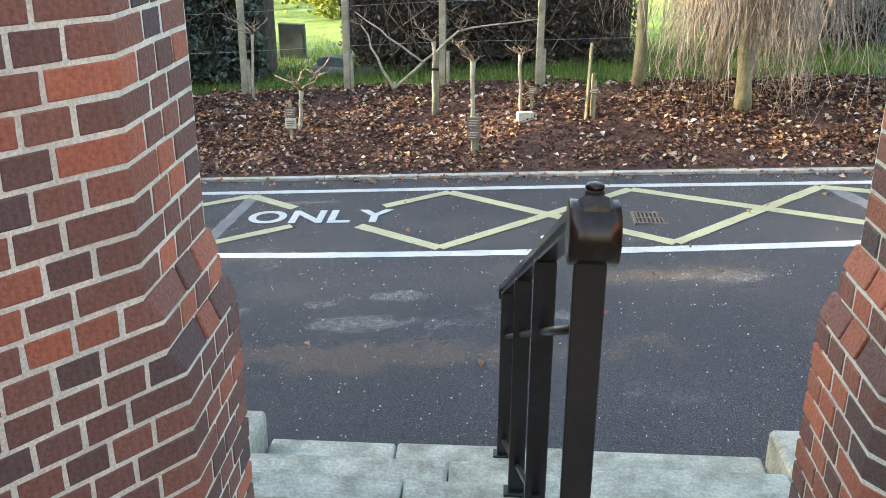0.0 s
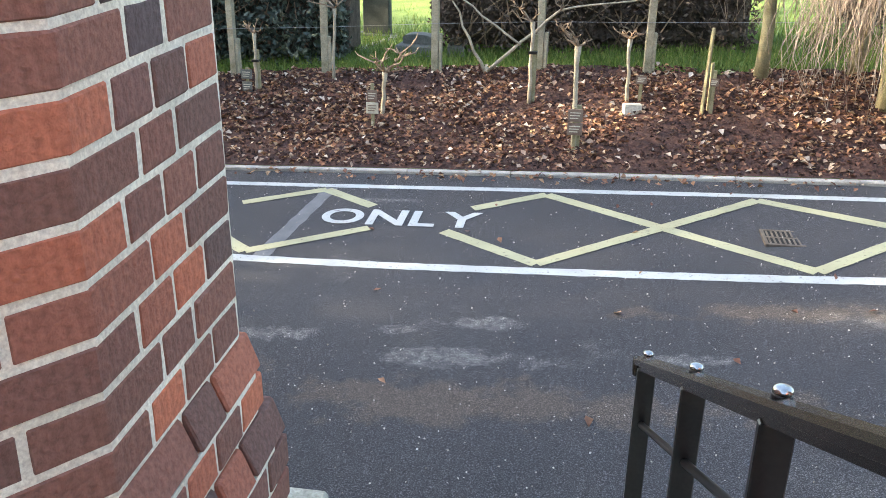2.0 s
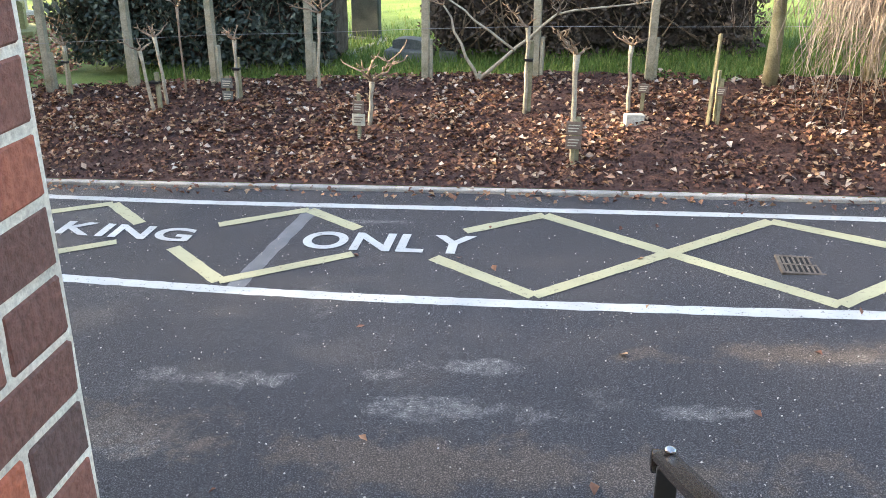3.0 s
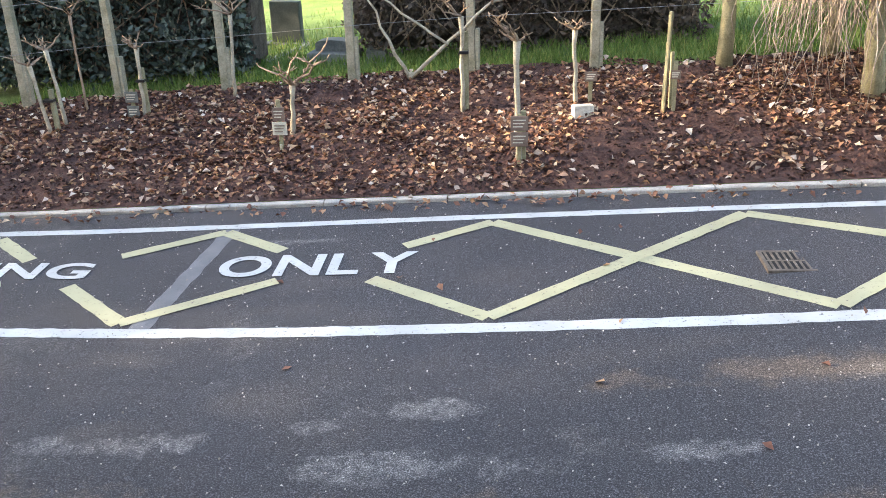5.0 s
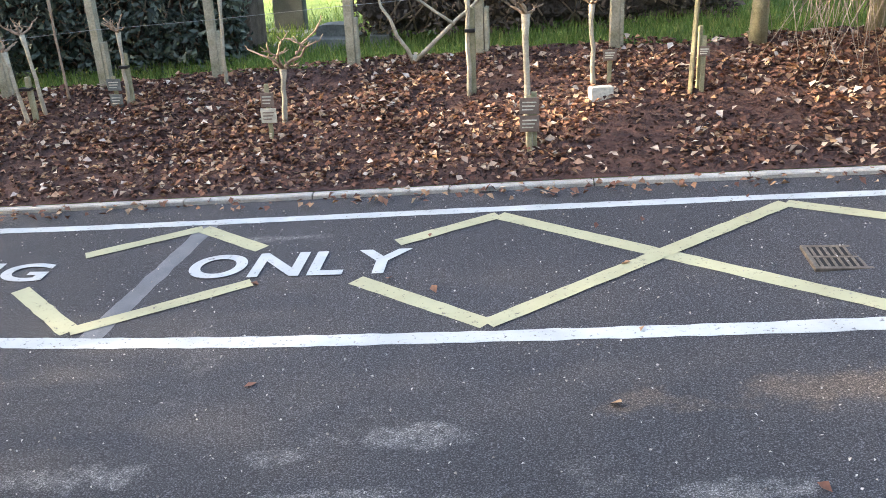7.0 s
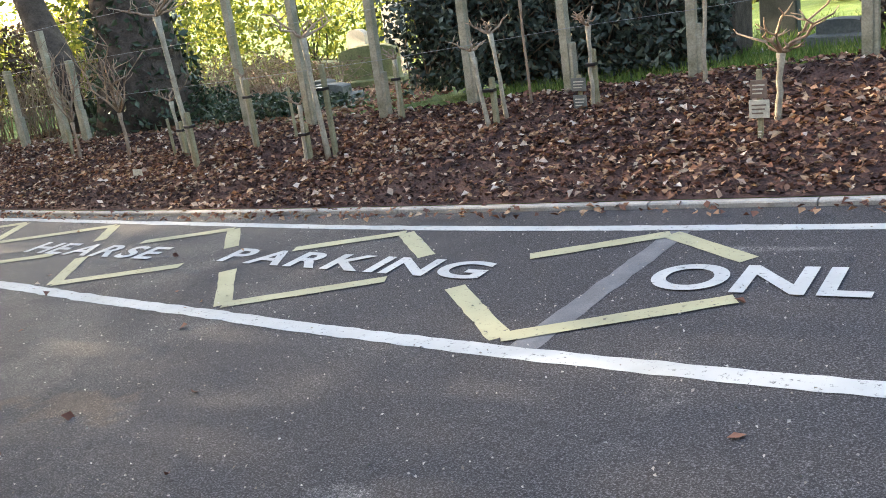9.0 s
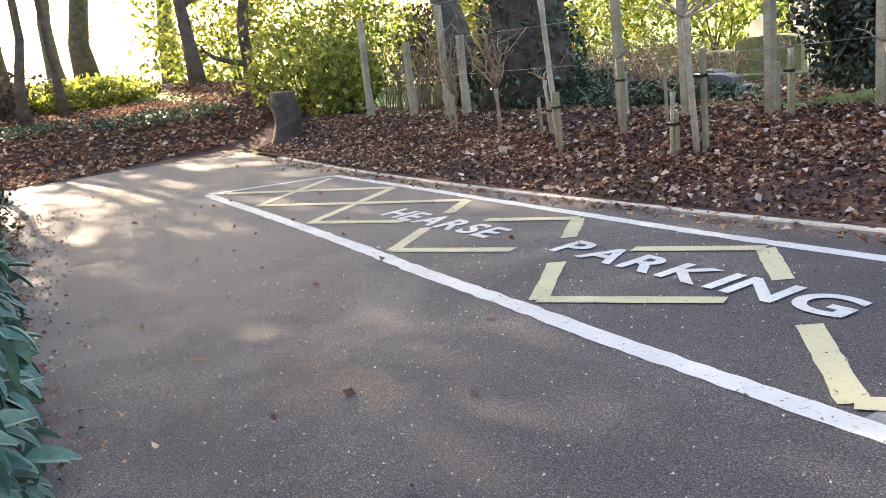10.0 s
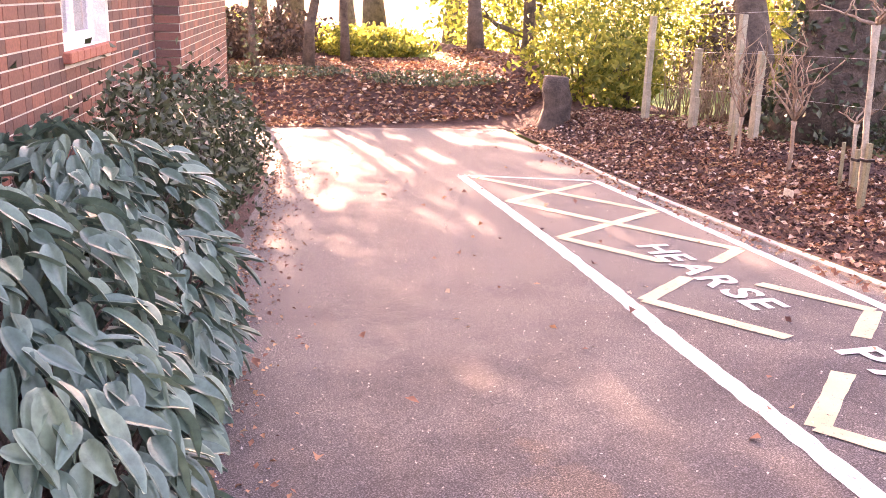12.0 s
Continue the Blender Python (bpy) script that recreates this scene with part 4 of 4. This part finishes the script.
def tree(x, y, height, r, lean, crown, mat, seed, label, leaf=0.16, n=3600, limbs=7, ivy=0, clear=0.3, name="tree", thick=0.14):
    rr, rng = random.Random(seed), np.random.default_rng(seed)
    x, y = slant(x, y)
    z = land_z(x, y) - 0.1
    t = tagged(empty(name, (x, y, z)), label, "tree", "churchyard trees")
    path = wiggle((0, 0, 0), (lean[0], lean[1], height), 9, 0.10 * height / 8, rr)
    rad = [r * 1.5, r * 1.08] + [r * (1 - 0.085 * i) for i in range(1, 9)]
    tubes("trunk", [(path, rad)], BARK, t, 12)
    runs, tips = [], []
    for k in range(limbs):
        i = min(9, int(9 * clear) + 1 + k * (9 - int(9 * clear)) // limbs)
        a = rr.uniform(0, 2 * math.pi)
        ln = crown * rr.uniform(0.6, 1.05)
        e = path[i] + Vector((math.cos(a) * ln, math.sin(a) * ln, ln * rr.uniform(0.15, 0.8)))
        lp = wiggle(path[i], e, 5, ln * 0.06, rr)
        runs.append((lp, [rad[i] * 0.5, rad[i] * 0.42, rad[i] * 0.33, rad[i] * 0.24, rad[i] * 0.15, rad[i] * 0.06]))
        tips += [lp[3], lp[4], lp[5]]
        for _ in range(3):
            q = lp[rr.randrange(2, 5)]
            e2 = q + Vector((rr.uniform(-1, 1), rr.uniform(-1, 1), rr.uniform(-0.2, 0.8))) * ln * 0.4
            runs.append((wiggle(q, e2, 3, ln * 0.03, rr), [rad[i] * 0.2, rad[i] * 0.14, rad[i] * 0.09, rad[i] * 0.03]))
            tips.append(e2)
    tubes("limb_growth", runs, BARK, t, 7)
    if n:
        c = np.array([tuple(q) for q in tips])
        k = rng.integers(0, len(c), n)
        leaf_cloud("crown", c[k] + rng.normal(size=(n, 3)) * crown * 0.17, leaf, mat, rng, t)
    if ivy:
        hz = rng.uniform(0, 1, ivy) ** 1.2
        a = rng.uniform(0, 6.28, ivy)
        px = np.interp(hz * 9, range(10), [p.x for p in path])
        py = np.interp(hz * 9, range(10), [p.y for p in path])
        rd = np.interp(hz * 9, range(10), rad) + rng.uniform(0.0, thick, ivy)
        leaf_cloud("ivy", np.stack([px + rd * np.cos(a), py + rd * np.sin(a), hz * height], 1), 0.12, IVY_LEAF, rng, t)
    return t


tree(-10.2, 9.95, 9, 0.50, (0.3, 0.3), 3.2, DARK_LEAF, 61, "broad old tree with a dark ivy-clad trunk", 0.17, 4200, 9, 3600, thick=0.16)
tree(-11.5, 10.1, 8, 0.24, (-3.4, 0.6), 2.6, SUN_LEAF, 62, "leaning tree trunk with sparse bright leaves", 0.15, 4200, 8)
tree(-18.6, 8.1, 8, 0.14, (-1.4, 0.3), 2.6, SUN_LEAF, 63, "slender leaning tree on the bank with yellow-green leaves", 0.15, 3600, 10, clear=0.15)
tree(-21.5, 10.2, 8, 0.16, (0.3, 0.3), 3.0, SUN_LEAF, 64, "leafy tree with sunlit yellow-green leaves", 0.17, 4500, 11, clear=0.1)
for i, (x, y, r, h) in enumerate(((-17.6, 4.4, 0.09, 8), (-18.6, 2.7, 0.10, 9), (-19.5, 1.7, 0.13, 9), (-17.2, 0.9, 0.10, 8), (-18.2, -0.3, 0.16, 10), (-20.5, -1.4, 0.13, 9), (-17.4, -2.2, 0.14, 9), (-22.5, 0.2, 0.15, 10), (-21.5, -4.5, 0.18, 10), (-16.6, 3.4, 0.06, 7), (-18.9, 5.3, 0.08, 8), (-20.2, 3.9, 0.07, 8), (-19.2, -1.0, 0.08, 8), (-16.4, -0.9, 0.07, 7), (-22.8, 2.6, 0.10, 9), (-17.9, 1.8, 0.07, 8))):
    tree(x, y, h, r, (0.5 * math.sin(i * 2.3), 0.6 * math.cos(i * 1.7)), 2.2, SUN_LEAF if i % 3 else IVY_LEAF, 70 + i, "tall thin tree on the bank against the bright sky", 0.15, 1300, 8, 350 if i % 2 else 0, clear=0.35)
# added trees; their crowns, above the view, shade the drive
for i, (x, y) in enumerate(((-27, 2), (-29, 7.5), (-33, 11), (-36, 4), (-40, 8), (-31, 5))):
    tree(x, y, 13 + i % 3, 0.3, (0.3, 0.2), 4.6, DARK_LEAF if i % 2 else SUN_LEAF, 90 + i, "tall broad tree added beyond the bank for shade", 0.30, 1900, 11, clear=0.42)
tree(7.5, 15, 9, 0.3, (0.3, 0.2), 3.4, DARK_LEAF, 99, "dark churchyard tree beyond the hedge", 0.2, 3000, 8, clear=0.3)



def bramble(x, y, w, h, n, seed, label):
    """A thicket of arching bare canes with a few dry leaves."""
    rr, rng = random.Random(seed), np.random.default_rng(seed)
    x, y = slant(x, y)
    b = tagged(empty("bramble_thicket", (x, y, land_z(x, y) - 0.04)), label, "bramble", "brambles behind the fence")
    runs, tips = [], []
    for _ in range(n):
        a, r0 = rr.uniform(0, 6.283), w * math.sqrt(rr.random())
        s0 = Vector((r0 * math.cos(a), 0.6 * r0 * math.sin(a), 0))
        a2, reach = rr.uniform(0, 6.283), rr.uniform(0.3, 0.9) * w
        top = h * rr.uniform(0.5, 1.1)
        q = [s0 + Vector((math.cos(a2) * reach * k / 6, 0.7 * math.sin(a2) * reach * k / 6, top * math.sin(min(2.5, 2.3 * k / 6)))) for k in range(7)]
        q = [v + Vector((rr.uniform(-1, 1), rr.uniform(-1, 1), rr.uniform(-1, 1))) * 0.02 for v in q]
        runs.append((q, [0.008, 0.0075, 0.007, 0.006, 0.005, 0.004, 0.002]))
        tips += q[2:]
    tubes("cane_growth", runs, TWIG, b, 4)["kind"] = "stuff"
    c = np.array([tuple(v) for v in tips])
    k = rng.integers(0, len(c), n * 9)
    leaf_cloud("dry_foliage", c[k] + rng.normal(size=(len(k), 3)) * 0.05, 0.045, BRAMBLE_LEAF, rng, b)


BRAMBLE_LEAF = varied("dry_bramble_leaf", [(0, (0.12, 0.075, 0.05)), (0.5, (0.24, 0.15, 0.10)), (0.8, (0.16, 0.19, 0.06)), (1, (0.36, 0.28, 0.20))], 30.0, 0.8, translucent=0.3)
bramble(-9.4, 11.6, 1.3, 0.55, 130, 201, "low tangle of bare brown bramble canes")
bramble(-11.6, 11.0, 1.2, 1.1, 150, 202, "tall tangle of brown brambles beside the ivy-clad trunk")
bramble(-12.3, 9.8, 0.9, 1.0, 110, 203, "reddish brown brambles at the foot of the old tree")
bramble(-11.8, 13.6, 1.5, 0.7, 130, 204, "brown bramble tangle in front of the gravestones")

# weeping tree
wt = tagged(empty("weeping_tree", (3.2, 7.6, land_z(3.2, 7.6) - 0.05)), "weeping tree with pale bare hanging twigs", "tree")
rw = random.Random(17)
trunk_path = wiggle((0, 0, 0), (-0.1, 0.05, 2.0), 6, 0.03, rw)
tubes("trunk", [(trunk_path, [0.10, 0.075, 0.068, 0.066, 0.066, 0.075, 0.09])], STAKE, wt, 10)
arms, hang = [], []
for k in range(44):
    a = rw.uniform(0, 2 * math.pi)
    ln = rw.uniform(0.25, 1.6)
    tip = Vector((math.cos(a) * ln, math.sin(a) * ln * 0.8, 2.0 + rw.uniform(-0.1, 0.45)))
    mid = trunk_path[-1].lerp(tip, 0.5) + Vector((0, 0, 0.25))
    arms.append(([trunk_path[-1], trunk_path[-1].lerp(mid, 0.6), mid, mid.lerp(tip, 0.6), tip], [0.045, 0.035, 0.028, 0.02, 0.012]))
    for _ in range(30):
        s0 = mid.lerp(tip, rw.uniform(-0.3, 1.1)) + Vector((rw.uniform(-0.2, 0.2), rw.uniform(-0.2, 0.2), rw.uniform(-0.1, 0.1)))
        end = rw.choice((rw.uniform(0.6, 1.4), rw.uniform(0.6, 1.4), rw.uniform(0.08, 0.9)))
        p = [s0]
        for j in range(1, 6):
            p.append(Vector((s0.x + math.cos(a) * 0.035 * j + rw.uniform(-0.03, 0.03) * j, s0.y + math.sin(a) * 0.035 * j + rw.uniform(-0.03, 0.03) * j, s0.z + (end - s0.z) * j / 5)))
        hang.append((p, [0.0055, 0.005, 0.0045, 0.004, 0.003, 0.002]))
tubes("arm_growth", arms, TWIG, wt, 6)
tubes("hanging_growth", hang, surface("pale_twig", (0.24, 0.19, 0.16), (0.46, 0.39, 0.32), 8.0, 60.0, 0.9), wt, 4)
for x, y in ((2.25, 8.45), (3.1, 8.45)):
    tr = tagged(empty("slim_tree", (x, y, land_z(x, y) - 0.05)), "slim pale tree trunk beside the weeping tree", "tree")
    tubes("trunk", [(wiggle((0, 0, 0), (0.05, 0, 2.6), 5, 0.03, rw), [0.075, 0.06, 0.055, 0.05, 0.045, 0.04])], STAKE, tr, 9)
    tubes("twig_growth", twigs_from((0.05, 0, 2.0), 10, 0.9, 0.01, rw, 0.2), TWIG, tr, 5)


# ---- gravestones ----
def gravestone(x, y, w, h, th, mat, rz, label, tip=0.0):
    x, y = slant(x, y)
    g = tagged(empty("gravestone", (x, y, land_z(x, y) - 0.06), rz), label, "gravestone", "gravestones on the lawn")
    bm = bmesh.new()
    outline = [(-w / 2, 0), (w / 2, 0), (w / 2, h * 0.86)] + [(w / 2 * math.cos(q), h * 0.86 + h * 0.14 * math.sin(q)) for q in (0.5, 1.0, 1.57, 2.14, 2.64)] + [(-w / 2, h * 0.86)]
    f = bm.faces.new([bm.verts.new((px, -th / 2, pz)) for px, pz in outline])
    ex = bmesh.ops.extrude_face_region(bm, geom=[f])
    for v in [e for e in ex["geom"] if isinstance(e, bmesh.types.BMVert)]:
        v.co.y += th
    part("stone", bm, mat, g)
    part("base", box(-w * 0.65, -th * 1.2, 0, w * 0.65, th * 1.2, 0.14, 0.01), mat, g)
    return g


kerbed = tagged(empty("kerbed_grave", (-2.42, 12.3, land_z(-2.42, 12.3) - 0.12), -14), "dark grey slab gravestone with a low stone kerb around its plot", "grave", "gravestones on the lawn")
rg = random.Random(41)
slab = box(-0.21, -0.05, 0.0, 0.21, 0.05, 0.60, 0.012, 0.003, rg)
for v in slab.verts:
    v.co.y += 0.05 * v.co.z
    v.co.x -= 0.03 * v.co.z
part("slab", slab, SLATE, kerbed, "dark green-grey slate slab leaning back")
part("footing", box(-0.3, -0.14, -0.02, 0.3, 0.1, 0.09, 0.012, 0.003, rg), GRAVE, kerbed)
for x0, y0, x1, y1 in ((-0.42, -1.35, -0.33, -0.145), (0.33, -1.35, 0.42, -0.145), (-0.325, -1.35, 0.325, -1.25)):
    part("kerb", box(x0, y0, -0.02, x1, y1, 0.12, 0.01, 0.004, rg), KERB_STONE, kerbed)
gravestone(-1.50, 11.0, 0.38, 0.26, 0.2, GRAVE, -8, "small dark leaning gravestone in the grass")
gravestone(-1.02, 10.85, 0.16, 0.22, 0.14, GRAVE, 6, "small dark stone beside the hedge")
gravestone(-10.4, 15.0, 0.5, 0.85, 0.12, PALE_GRAVE, -12, "pale round-topped gravestone lit by the sun")
gravestone(-9.6, 15.1, 0.5, 1.2, 0.12, PALE_GRAVE, -18, "tall pale gravestone lit by the sun")
gravestone(-8.5, 13.0, 0.85, 0.62, 0.35, MOSSY, 25, "squat dark mossy gravestone in the ivy")
gravestone(-10.0, 13.4, 0.6, 0.45, 0.3, MOSSY, 15, "low mossy gravestone in the grass")
gravestone(-7.6, 11.0, 0.6, 0.28, 0.2, GRAVE, 5, "low dark gravestone among ivy")
gravestone(-8.2, 11.5, 0.35, 0.3, 0.25, GRAVE, 12, "small dark broken gravestone among ivy")

# ---- the glossy shrub by the wall ----
planting = grid("border_soil", steps_between(-12.2, -1.6, 60), steps_between(0.8, 4.2, 30), lambda x, y: road_z(x, y) + 0.03 - 0.12 * smooth((y - wall_y(x) - 0.8) / 0.25) + lump(x, y, 0.02), SOIL)
tagged(planting, "narrow border of dark soil beside the wall", "border", kind="structure")


def glossy():
    m, nt, b = material("viburnum_leaf", 0.38)
    rnd = nt.nodes.new("ShaderNodeObjectInfo").outputs["Random"]
    base = ramp(nt, rnd, [(0, (0.066, 0.138, 0.110)), (0.6, (0.115, 0.21, 0.165)), (1, (0.17, 0.27, 0.19))])
    grain = ramp(nt, noise_tex(nt, 40.0, 4.0), [(0.3, (0.75, 0.75, 0.75)), (0.7, (1.2, 1.2, 1.2))])
    col = mix(nt, 1.0, base, grain, "MULTIPLY")
    nt.links.new(col, b.inputs["Base Color"])
    bump(nt, b, noise_tex(nt, 60.0, 3.0), 0.3, 0.004)
    return m


VIB = glossy()


def vib_leaf(length, seed):
    """A long leathery leaf with three sunken veins, drooping at the tip."""
    rr = random.Random(seed)
    vs, fs = [], []
    droop = rr.uniform(0.15, 0.5)
    n, cols = 7, (-1, -0.66, -0.33, 0, 0.33, 0.66, 1)
    for i in range(n):
        t = i / (n - 1)
        w = 0.21 * length * math.sin(math.pi * (0.06 + 0.90 * t) ** 0.85) + 0.002
        for c in cols:
            groove = -0.006 if abs(abs(c) - 0.33) < 0.01 or c == 0 else 0.004
            vs.append((t * length, c * w, -droop * length * t * t + groove * (1 if 0 < i < n - 1 else 0) + 0.10 * w * c * c))
    k = len(cols)
    fs = [(i * k + j, i * k + j + 1, (i + 1) * k + j + 1, (i + 1) * k + j) for i in range(n - 1) for j in range(k - 1)]
    return mesh_of("leaf", vs, fs, VIB, True)


LEAVES = [vib_leaf(l, i) for i, l in enumerate((0.125, 0.11, 0.10, 0.085, 0.115))]


def viburnum(cx, cy, radii, count, seed, label):
    rr, rng = random.Random(seed), np.random.default_rng(seed)
    z = road_z(cx, cy) + 0.02
    b = tagged(empty("viburnum_bush", (cx, cy, z)), label, "bush")
    pts = blob_points(count, (0, 0, radii[2] * 0.75), radii, rng, 0.8)
    placed = 0
    vs_all, fs_all = [], []
    for p in pts:
        if p[2] < 0.06:
            continue
        out = Vector(p) - Vector((0, 0, radii[2] * 0.45))
        out.z *= 0.5
        yaw = math.atan2(out.y, out.x) + rr.uniform(-0.9, 0.9)
        m = Matrix.Translation(Vector(p)) @ Matrix.Rotation(yaw, 4, "Z") @ Matrix.Rotation(rr.uniform(-0.15, 1.0), 4, "Y") @ Matrix.Rotation(rr.uniform(-0.6, 0.6), 4, "X") @ Matrix.Scale(rr.uniform(0.75, 1.2), 4)
        me = rr.choice(LEAVES)
        if placed < 290 and p[1] > 0:
            ob = new("leaf", me)
            ob.parent = b
            ob.matrix_basis = m
            placed += 1
        else:
            o = len(vs_all)
            vs_all += [m @ v.co for v in me.vertices]
            fs_all += [tuple(i + o for i in f.vertices) for f in me.polygons]
    lm = new("leaf_mass", mesh_of("leaf_mass", vs_all, fs_all, VIB_MASS, True))
    lm.parent = b
    lm["kind"] = "stuff"
    runs = []
    for _ in range(40):
        e = pts[rr.randrange(len(pts))] * 0.93
        runs.append((wiggle((rr.uniform(-0.4, 0.4) * radii[0], rr.uniform(-0.3, 0.3), 0), Vector(e), 4, 0.04, rr), [0.014, 0.012, 0.009, 0.007, 0.004]))
    tubes("stem_growth", runs, BARK, b, 5)


VIB_MASS = varied("viburnum_leaf_mass", [(0, (0.060, 0.130, 0.102)), (0.6, (0.106, 0.20, 0.155)), (1, (0.16, 0.255, 0.175))], 40.0, 0.4, translucent=0.1)
viburnum(-3.05, 2.14, (0.9, 0.63, 0.64), 2800, 51, "dense dark green bush with long leathery leaves")
viburnum(-4.6, 2.36, (0.95, 0.60, 0.62), 2700, 52, "dense leathery-leaved bush beside the drive")
shrub("grey_shrub", "greyish small-leaved shrub against the brick wall", "shrub", [((x, wall_y(x) + 0.5, road_z(x, 3) + h), (1.05, 0.42, h * 1.05)) for x, h in ((-6.5, 0.62), (-8.5, 0.6), (-10.5, 0.45))], 0.06, IVY_LEAF, 3400, 53, follow=False)

# ---- the building beside the drive ----
BRICK_RUN = varied("brick_run", [(0.0, (0.09, 0.048, 0.040)), (0.4, (0.15, 0.068, 0.052)), (0.7, (0.20, 0.080, 0.056)), (1.0, (0.26, 0.10, 0.065))], 60.0, 0.85, 0.5, 0.003)


def brick_run(parent, length, z0, courses, hole=None, stretch=0.2125, y=0.0):
    """Courses of bricks standing 4 mm proud of the wall face, local x along the wall, facing +y."""
    vs, fs = [], []
    for k in range(courses):
        x = -stretch * (0.5 if k % 2 else 0.0)
        alt = k % 2
        while x < length:
            w = stretch + 0.0125 if not alt else 0.1125
            a, b = max(x, 0), min(x + w - 0.01, length)
            zz = z0 + k * 0.075
            alt = 1 - alt
            x += w
            if b - a < 0.02 or (hole and a < hole[1] and b > hole[0] and zz + 0.065 > hole[2] and zz < hole[3]):
                continue
            o = len(vs)
            vs += [(e, y + d, q) for q in (zz + 0.005, zz + 0.07) for d in (-0.02, 0.004) for e in (a, b)]
            fs += [tuple(o + i for i in f) for f in ((2, 3, 7, 6), (4, 5, 7, 6)[::-1], (0, 2, 6, 4), (1, 5, 7, 3), (0, 1, 3, 2))]
    ob = new("brick_courses", mesh_of("brick_courses", vs, fs, BRICK_RUN))
    ob.parent = parent
    ob["kind"] = "stuff"


wall = tagged(empty("wall_north", (-2.3, 0.95, 0), 180), "red brick wall with a white window beside the drive", "wall", kind="structure")
# local x runs towards the far end; local y points into the building, so faces are turned by the parent
CW, SW = math.cos(math.atan(0.155)), math.sin(math.atan(0.155))
wall.matrix_basis = Matrix(((-CW, SW, 0, -2.3), (SW, CW, 0, 1.5), (0, 0, 1, 0), (0, 0, 0, 1)))
W0, W1, S0, S1 = 4.4, 5.54, -0.75, 0.7
for x0, x1, z0, z1 in ((0, W0, -3.0, 3.2), (W1, 7.4, -3.0, 3.2), (W0, W1, -3.0, S0), (W0, W1, S1, 3.2)):
    part("wall_core", box(x0, -0.3, z0, x1, -0.001, z1), MORTAR, wall)
brick_run(wall, 7.4, -2.35, 66, (W0, W1, S0 - 0.05, S1))
win = tagged(empty("window_1", (-2.3 - W0, 0.95, 0)), "white painted window with a red tile sill", "window", kind="structure")
win.matrix_basis = Matrix(((-CW, SW, 0, -2.3), (SW, CW, 0, 1.5), (0, 0, 1, 0), (0, 0, 0, 1)))
GLASS, gn, gb = material("window_glass", 0.05)
gb.inputs["Transmission Weight"].default_value = 1.0
for x0, x1, z0, z1 in ((W0, W0 + 0.07, S0, S1), (W1 - 0.07, W1, S0, S1), (W0 + 0.07, W1 - 0.07, S0, S0 + 0.08), (W0 + 0.07, W1 - 0.07, S1 - 0.08, S1), ((W0 + W1) / 2 - 0.03, (W0 + W1) / 2 + 0.03, S0 + 0.08, S1 - 0.08)):
    part("window_frame", box(x0, -0.14, z0, x1, -0.08, z1, 0.004), FRAME, win)
for x0, x1 in ((W0 + 0.07, (W0 + W1) / 2 - 0.03), ((W0 + W1) / 2 + 0.03, W1 - 0.07)):
    part("pane", box(x0, -0.115, S0 + 0.08, x1, -0.109, S1 - 0.08), GLASS, win)
    part("blind", box(x0, -0.16, S0 + 0.08, x1, -0.15, S1 - 0.08), FRAME, win, "white roller blind drawn down")
for i in range(8):
    a = W0 - 0.05 + i * (W1 - W0 + 0.1) / 8
    part("sill_tile", box(a + 0.003, -0.1, S0 - 0.07, a + (W1 - W0 + 0.1) / 8 - 0.003, 0.05, S0 - 0.003, 0.006), SILL, win)
wing = tagged(empty("wall_wing", (-9.7, 2.86, 0)), "brown brick wing of the building beyond the bushes", "wall", kind="structure")
ca, sa = math.cos(radians(8.6)), math.sin(radians(8.6))
wing.matrix_basis = Matrix(((-ca, sa, 0, -9.7), (sa, ca, 0, 2.86), (0, 0, 1, 0), (0, 0, 0, 1)))
part("wall_core", box(0, -3.5, -2.3, 4.4, -0.001, 3.2), MORTAR, wing)
brick_run(wing, 4.4, -2.5, 74)
ret = tagged(empty("wall_return", (-9.69, 2.86, 0)), "narrow brick return of the wing", "wall", kind="structure")
ret.matrix_basis = Matrix(((0, 1, 0, -9.69), (-1, 0, 0, 2.86), (0, 0, 1, 0), (0, 0, 0, 1)))
brick_run(ret, 0.6, -2.5, 74)
# plain walls and roofs that close the building behind the path
def plain(name, x0, y0, z0, x1, y1, z1):
    tagged(part(name, box(x0, y0, z0, x1, y1, z1), MORTAR if "ceiling" in name else BRICK_RUN), "plain brick wall of the porch" if "wall" in name else "plain plastered porch ceiling", "wall" if "wall" in name else "ceiling", kind="structure")


plain("wall_body", -2.29, -9.0, -2.4, -1.5, 1.48, 3.2)
plain("wall_body_back", -14.0, -9.0, -3.0, -2.3, -8.7, 3.2)
plain("wall_east_body", 3.2, -9.0, -2.0, 9.0, 0.3, 3.2)
porch_floor = tagged(part("floor", box(-1.06, -4.2, -1.2, 2.81, -0.36, -0.732, 0.0), STONE), "worn stone porch floor", "floor", kind="structure")
